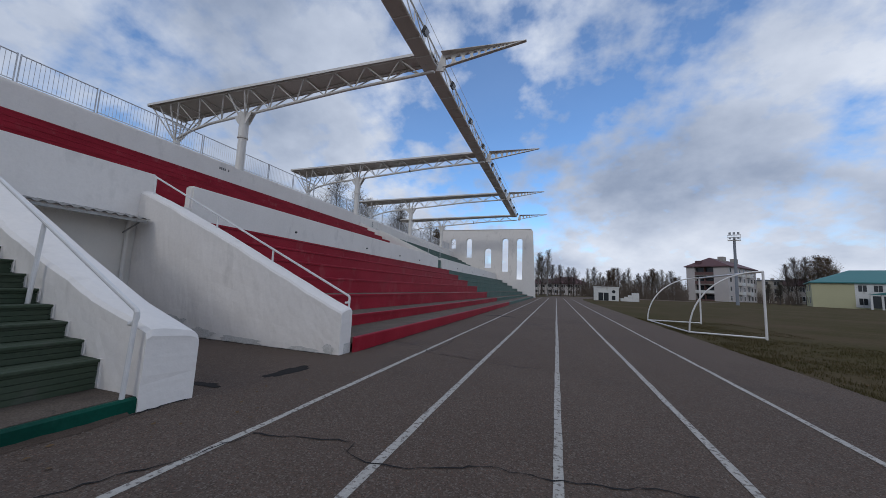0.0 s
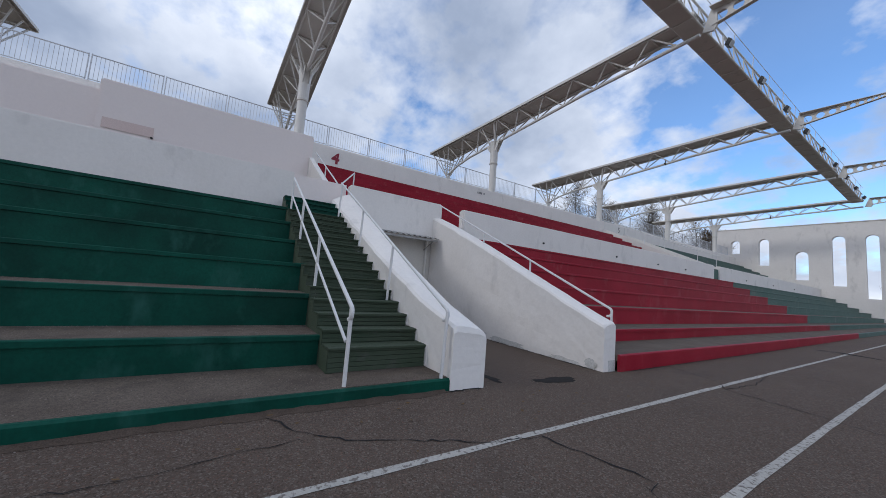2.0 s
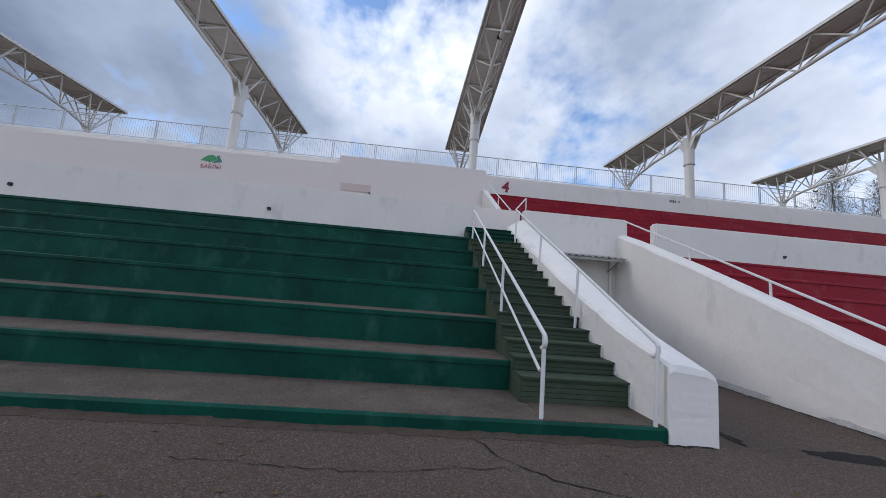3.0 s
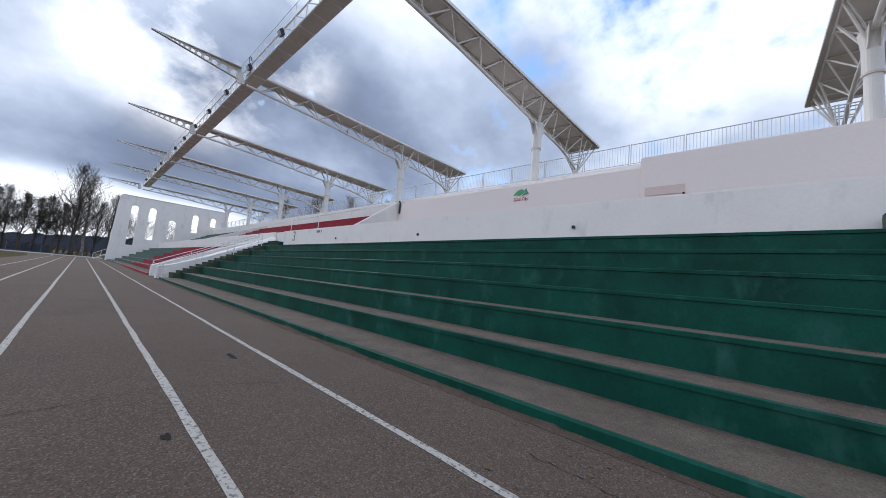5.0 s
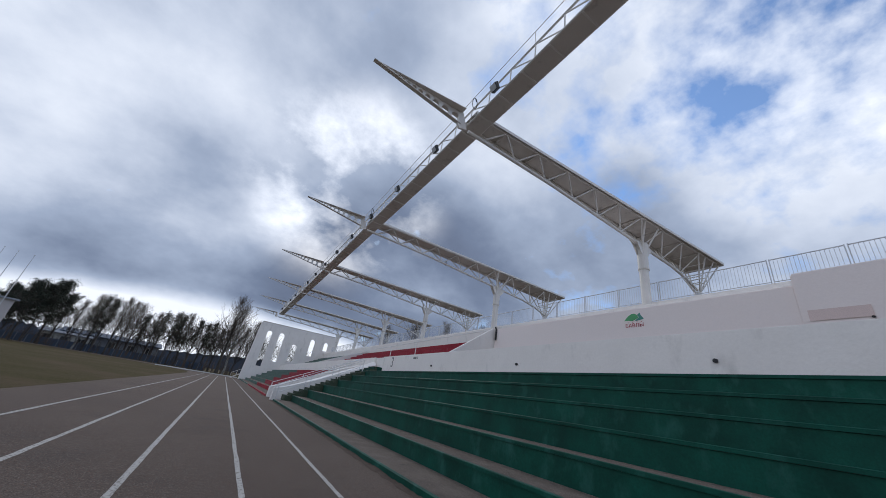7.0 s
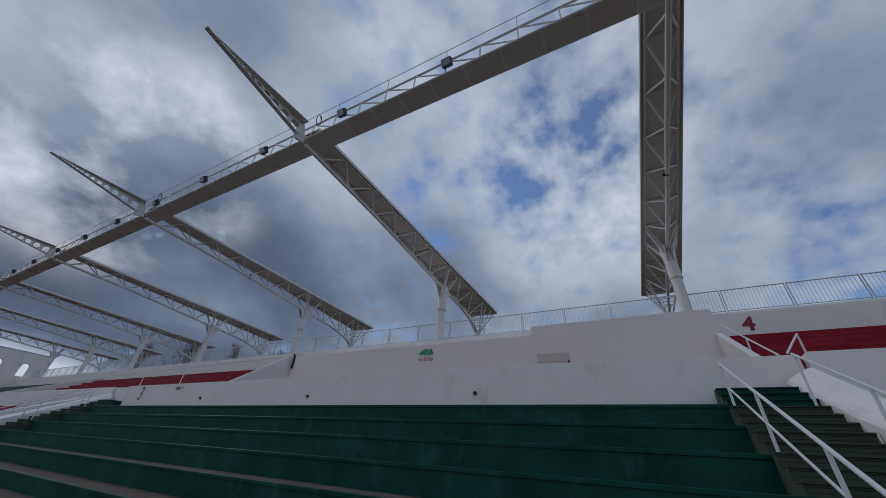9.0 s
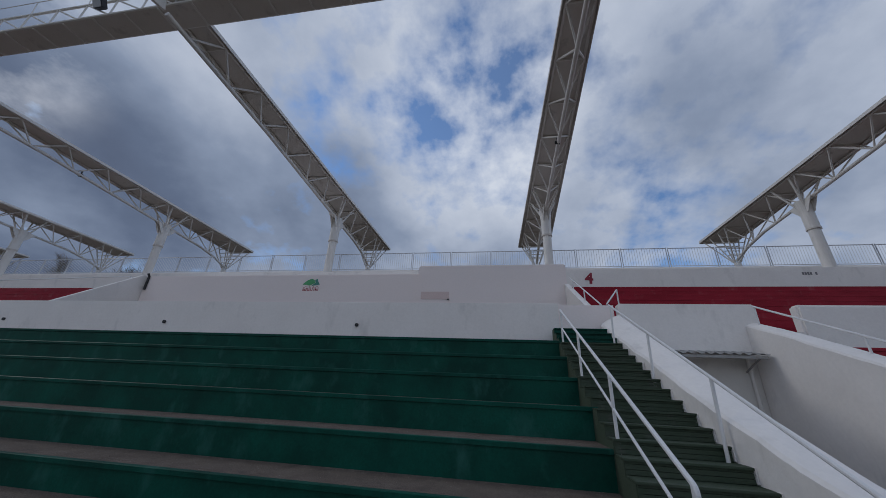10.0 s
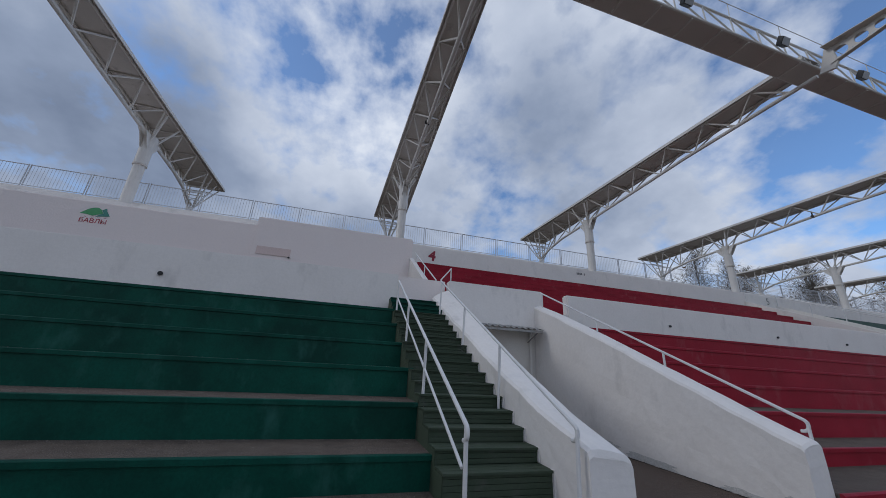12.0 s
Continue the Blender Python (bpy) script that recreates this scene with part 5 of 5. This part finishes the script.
# ---- buildings ----
def house(label, az, dist, width, depth, height, roof_h, wall_mat, roof_mat, floors, cols, balcony_cols=(), turn=0.0, hip=True, overhang=0.5, blank_cols=(), chimneys=True):
    """A block facing the stadium, with its storeys, windows and roof."""
    t = thing("house", label, "house", "houses beyond the field")
    part("wall", box(-width / 2, width / 2, 0, depth, -0.3, height), wall_mat, t)
    o = overhang
    bm = bmesh.new()
    a = [bm.verts.new(p) for p in ((-width / 2 - o, -o, height), (width / 2 + o, -o, height), (width / 2 + o, depth + o, height), (-width / 2 - o, depth + o, height))]
    b0 = [bm.verts.new((v.co.x, v.co.y, height - 0.25)) for v in a]
    k = depth / 2 if hip else -o
    rl, rr = bm.verts.new((-width / 2 + k, depth / 2, height + roof_h)), bm.verts.new((width / 2 - k, depth / 2, height + roof_h))
    for q in ((a[0], a[1], rr, rl), (a[1], a[2], rr), (a[2], a[3], rl, rr), (a[3], a[0], rl), tuple(b0[::-1])):
        bm.faces.new(q)
    for j in range(4):
        bm.faces.new((a[j], b0[j], b0[(j + 1) % 4], a[(j + 1) % 4]))
    roof = part("roof", bm, roof_mat, t)
    for cx in (-width * 0.2, width * 0.22) if chimneys else ():
        part("chimney", box(cx - 0.5, cx + 0.5, depth / 2 - 0.5, depth / 2 + 0.5, height + roof_h * 0.5, height + roof_h + 0.6), wall_mat, roof)
    fh = height / floors
    ww, wh = min(1.5, width / cols * 0.55), fh * 0.48
    frame_me = finish(box(-ww / 2 - 0.1, ww / 2 + 0.1, -0.06, 0.02, -0.1, wh + 0.1), "window", WHITE_PLAIN)
    pane_me = finish(box(-ww / 2, -0.04, -0.08, -0.05, 0, wh), "pane", DARK_GLASS_OPENING)
    pane_r = finish(box(0.04, ww / 2, -0.08, -0.05, 0, wh), "pane", DARK_GLASS_OPENING)
    for f in range(floors):
        for c in range(cols):
            if c in blank_cols:
                continue
            x = -width / 2 + width * (c + 0.5) / cols
            z = fh * f + fh * 0.3
            if c in balcony_cols and f:
                bal = part("balcony", box(x - width / cols * 0.46, x + width / cols * 0.46, -1.1, 0, fh * f - 0.1, fh * f + 1.0), BALCONY_HAZY, t, "brown clad balcony")
                part("opening", box(x - width / cols * 0.4, x + width / cols * 0.4, -0.06, 0.02, fh * f + 1.05, fh * (f + 1) - 0.25), DARK_GLASS_OPENING, bal)
                continue
            w = part("window", frame_me, None, t, "white framed window")
            w.location = (x, 0, z)
            part("pane", pane_me, None, w)
            part("pane", pane_r, None, w)
    # windows on the side walls
    for f in range(floors):
        for s in (-1, 1):
            for c in range(2):
                w = part("window", frame_me, None, t, "white framed window")
                w.matrix_basis = pose(s * width / 2, depth * (0.3 + 0.4 * c), fh * f + fh * 0.3, 0, 0, 90 * s)
                part("pane", pane_me, None, w)
                part("pane", pane_r, None, w)
    x, y = polar(az, dist)
    t.matrix_basis = pose(x, y, 0, 0, 0, turn - az)
    return t


def apartment():
    """A four-storey block seen at its corner: loggias in the end wall, windows and balconies along the side."""
    t = thing("house", "cream four-storey apartment block with red-brown roof and dark loggias", "house", "houses beyond the field")
    w, d, h, fh = 12.3, 27.0, 11.8, 2.95
    part("wall", box(0, w, 1.5, d, -0.3, h), HOUSE_PINK, t)
    part("wall", box(0, 2.65, 0, 1.5, -0.3, h), HOUSE_PINK, t)
    part("wall", box(8.3, w, 0, 1.5, -0.3, h), HOUSE_PINK, t)
    part("wall", box(2.65, 8.3, 0, 1.5, h - 0.35, h), HOUSE_PINK, t)
    for f in range(4):
        z = fh * f
        part("loggia_floor", box(2.65, 8.3, 0, 1.5, z - 0.1, z + 0.1), HOUSE_GREY, t)
        part("loggia_front", box(2.65, 8.3, 0.02, 0.1, z + 0.1, z + 1.0), BALCONY_HAZY if f != 1 else WHITE_PLAIN, t, "white balustrade" if f == 1 else "brown clad loggia front")
        part("loggia_back", box(2.7, 8.25, 1.4, 1.497, z + 0.1, z + 2.6), DARK_GLASS_OPENING, t, "dark back of the loggia")
        part("loggia_divider", box(5.4, 5.55, 0.1, 1.4, z + 0.1, z + 2.85), BALCONY_HAZY, t)
    o, k, rise = 0.6, 6.0, 3.0
    bm = bmesh.new()
    a = [bm.verts.new(p) for p in ((-o, -o, h), (w + o, -o, h), (w + o, d + o, h), (-o, d + o, h))]
    b0 = [bm.verts.new((v.co.x, v.co.y, h - 0.25)) for v in a]
    rf, rb = bm.verts.new((w / 2, k * 0.5, h + rise)), bm.verts.new((w / 2, d - k, h + rise))
    for q in ((a[0], a[1], rf), (a[1], a[2], rb, rf), (a[2], a[3], rb), (a[3], a[0], rf, rb), tuple(b0[::-1])):
        bm.faces.new(q)
    for j in range(4):
        bm.faces.new((a[j], b0[j], b0[(j + 1) % 4], a[(j + 1) % 4]))
    roof = part("roof", bm, ROOF_RED_HAZY, t)
    for y in (8.5, 20.0):
        part("chimney", box(w / 2 + 0.6, w / 2 + 2.2, y, y + 3.0, h + 1.2, h + rise + 0.7), HOUSE_GREY, roof)
    part("dormer", box(w / 2 - 3.4, w / 2 - 1.6, 0.2, 2.2, h + 0.2, h + 1.9, 0.05), ROOF_RED_HAZY, roof)
    frame_me = finish(box(w - 0.02, w + 0.05, -0.75, 0.75, -0.1, 1.55), "window", WHITE_PLAIN)
    pane_me = finish(box(w + 0.03, w + 0.07, -0.65, 0.65, 0.0, 1.45), "pane", DARK_GLASS_OPENING)
    for f in range(4):
        for c, y in enumerate((2.2, 6.5, 10.5, 14.5, 18.5, 22.0, 25.0)):
            win = part("window", frame_me, None, t, "white framed window")
            win.location = (0, y, fh * f + 0.95)
            part("pane", pane_me, None, win)
            if c in (2, 4) and f:
                part("balcony", box(w, w + 1.1, y - 1.6, y + 1.6, fh * f - 0.1, fh * f + 0.95), WHITE_PLAIN, t, "pale balcony")
    t.matrix_basis = pose(45.5, 147.2, -0.6, 0, 0, -39.2) @ Matrix.Diagonal((1, 1, 1.08, 1))


apartment()
house("cream two-storey flat-roofed block behind bushes", 25.0, 182, 9.5, 10, 8.8, 0.3, HOUSE_CREAM, SHED, 3, 3, (), 0)
house("low brick house with dark red roof", 27.6, 200, 13, 10, 7.5, 2.8, HOUSE_GREY, ROOF_RED_HAZY, 2, 4, (), 0)
school = house("yellow two-storey school with teal metal roof and white windows", 36.6, 125, 34, 14, 6.0, 3.2, HOUSE_YELLOW, ROOF_TEAL, 2, 15, (), 12, blank_cols=(0, 1, 2, 6, 10), chimneys=False)
for xa, xb in ((-10.2, -3.4), (-1.1, 5.7), (8.0, 17.0)):
    part("facade_panel", box(xa, xb, -0.045, 0.0, 0.3, 5.75), WHITE_PLAIN, school, "white panel between the windows")
house("pale house with dark red roof behind bare trees", 1.6, 130, 14, 9, 4.2, 2.4, HOUSE_PINK, ROOF_RED_HAZY, 2, 6, (), 0)
house("long pink house with dark red roof", -1.5, 140, 16, 9, 4.0, 2.0, HOUSE_PINK, ROOF_RED_HAZY, 2, 6, (), 0)
house("pale hall with a dark flat roof beside the field", 154.6, 100, 16, 12, 7.0, 0.4, HOUSE_PINK, SHED, 1, 2, (), 0, False)
house("low bluish shed among the trees", 168.0, 140, 22, 10, 4.2, 1.2, SHED, BLUE_FENCE, 1, 5, (), 0, False)
house("low white shed with grey roof", 164.0, 138, 10, 8, 3.4, 1.0, WHITE_PLAIN, SHED, 1, 3, (), 0, False)


def school_entrance():
    t = thing("entrance_porch", "white glazed entrance porch of the yellow school", "porch")
    part("roof", prism([(-4, 3.2), (4, 3.2), (0, 4.1)], -3.2, 0.0), ROOF_TEAL, t)
    for i in range(6):
        part("pillar", box(-3.9 + 1.5 * i, -3.6 + 1.5 * i, -3.0, -2.7, 0, 3.2), WHITE_PLAIN, t)
    for i in range(5):
        part("pane", box(-3.55 + 1.5 * i, -2.45 + 1.5 * i, -2.88, -2.84, 0.3, 2.9), DARK_GLASS_OPENING, t)
    x, y = polar(34.6, 122)
    t.matrix_basis = pose(x, y, 0, 0, 0, -26)


school_entrance()


def booth():
    t = thing("booth", "small white flat-roofed booth with dark openings", "booth")
    part("wall", box(-1.95, 1.95, 0, 3, -0.1, 2.25, 0.02), WHITE_PLAIN, t)
    part("roof", box(-2.05, 2.05, -0.1, 3.1, 2.25, 2.38), WHITE_PLAIN, t)
    # Openings are dark sheets on the solid wall, inner shade put into their colour.
    part("door_opening", box(-1.25, 0.35, -0.03, 0.02, 0.0, 1.35), DARK_GLASS_OPENING, t)
    part("door_frame", box(-0.5, -0.42, -0.05, -0.02, 0.0, 1.35), WHITE_PLAIN, t)
    part("window", tube([(1.15, -0.03, 1.55), (1.15, 0.03, 1.55)], 0.28, 14), DARK_GLASS_OPENING, t)
    part("opening", box(0.85, 1.4, -0.03, 0.02, 0.15, 0.85), DARK_GLASS_OPENING, t)
    x, y = polar(7.2, 66)
    t.matrix_basis = pose(x, y, 0, 0, 0, -4)
    t = thing("podium", "white stepped winners podium on the grass", "podium")
    for i, (x0, x1, h) in enumerate(((-1.5, -0.9, 0.45), (-0.9, -0.3, 0.75), (-0.3, 0.3, 1.05), (0.3, 1.3, 1.45))):
        part("block", box(x0, x1, 0, 1.6, -0.05, h, 0.02), WHITE_PLAIN, t)
    x, y = polar(10.4, 68)
    t.matrix_basis = pose(x, y, 0, 0, 0, -6)


booth()


def mast():
    t = thing("floodlight_mast", "grey floodlight mast with white lamp platform beyond the field", "light mast")
    h = 13.1
    part("pole", tube([(0, 0, -0.1), (0, 0, h * 0.5), (0, 0, h)], 0.37, 14, 0.28), SHED, t, "grey tube pole")
    part("platform", box(-1.35, 1.35, -0.5, 0.5, h - 0.75, h - 0.65), WHITE_STEEL, t)
    for x in (-1.3, -0.45, 0.4, 1.25):
        for y in (-0.48, 0.43):
            part("railing_post", box(x, x + 0.05, y, y + 0.05, h - 0.65, h + 0.35), WHITE_STEEL, t)
    for z in (h - 0.15, h + 0.3):
        for y in (-0.48, 0.43):
            part("railing_bar", box(-1.35, 1.35, y, y + 0.05, z, z + 0.07), WHITE_STEEL, t)
    for i in range(3):
        for z in (h + 0.62, h - 0.3):
            lampb = part("lamp", box(-1.1 + 0.85 * i, -0.62 + 0.85 * i, -0.75, -0.4, z - 0.2, z + 0.2, 0.03), BLACK if z > h else WHITE_PLAIN, t, "floodlight box")
            part("glass", box(-1.06 + 0.85 * i, -0.66 + 0.85 * i, -0.765, -0.75, z - 0.16, z + 0.16), LENS, lampb)
    x, y = polar(22.35, 86)
    t.matrix_basis = pose(x, y, 0, 0, 0, -22) @ Matrix.Diagonal((0.74, 0.74, 1.0, 1.0))


mast()


def fence_run(az0, az1, dist, height, n, mat, label):
    x0, y0 = polar(az0, dist)
    x1, y1 = polar(az1, dist)
    t = thing("fence", label, "fence", "fences round the stadium")
    L = math.hypot(x1 - x0, y1 - y0)
    step = L / n
    panel = finish(box(0.06, step - 0.02, -0.02, 0.02, 0.0, height), "panel", mat)
    post = finish(box(-0.05, 0.05, -0.05, 0.05, -0.1, height + 0.05), "post", SHED)
    for i in range(n):
        part("panel", panel, None, t).location = (i * step, 0, 0)
        part("post", post, None, t).location = (i * step, 0, 0)
    t.matrix_basis = pose(x0, y0, 0, 0, 0, math.degrees(math.atan2(y1 - y0, x1 - x0)))


fence_run(159, 178, 128, 1.7, 24, BLUE_FENCE, "blue sheet metal fence behind the trees")
ob = part("kerb_stone", box(-3.6, 12, -96.5, -96.2, -0.1, 0.16), WHITE_PLAIN)
tagged(ob, "white kerb across the far end of the track", "kerb", kind="structure")


def flagpole():
    t = thing("flagpole", "thin bare metal flagpole", "flagpole", "flagpoles")
    part("pole", tube([(0, 0, -0.1), (0, 0, 14.5)], 0.09, 8, 0.04), GALV, t)
    part("finial", tube([(0, 0, 14.5), (0, 0, 14.65)], 0.07, 8), GALV, t)
    return t


fp = flagpole()
fp.matrix_basis = pose(*polar(156.2, 96), 0)
for az in (157.2, 158.4):
    copy_thing(fp, pose(*polar(az, 96), 0))


def outer_steps():
    t = thing("side_stairs", "white steel side stairs with rails behind the end wall", "stairs")
    for i in range(8):
        part("step", box(-0.6, 0.6, i * 0.4, i * 0.4 + 0.38, i * 0.24, i * 0.24 + 0.06), WHITE_STEEL, t)
    for s in (-0.6, 0.6):
        part("rail", tube([(s, 0, 0.95), (s, 3.2, 2.9)], 0.03, 6), WHITE_STEEL, t)
        part("stringer", tube([(s, 0, 0.0), (s, 3.2, 1.95)], 0.05, 6), WHITE_STEEL, t)
        for i in range(4):
            part("post", tube([(s, i, i * 0.6), (s, i, i * 0.6 + 0.95)], 0.025, 6), WHITE_STEEL, t)
    t.matrix_basis = pose(-2.0, -88.5, 0, 0, 0, 90)


outer_steps()
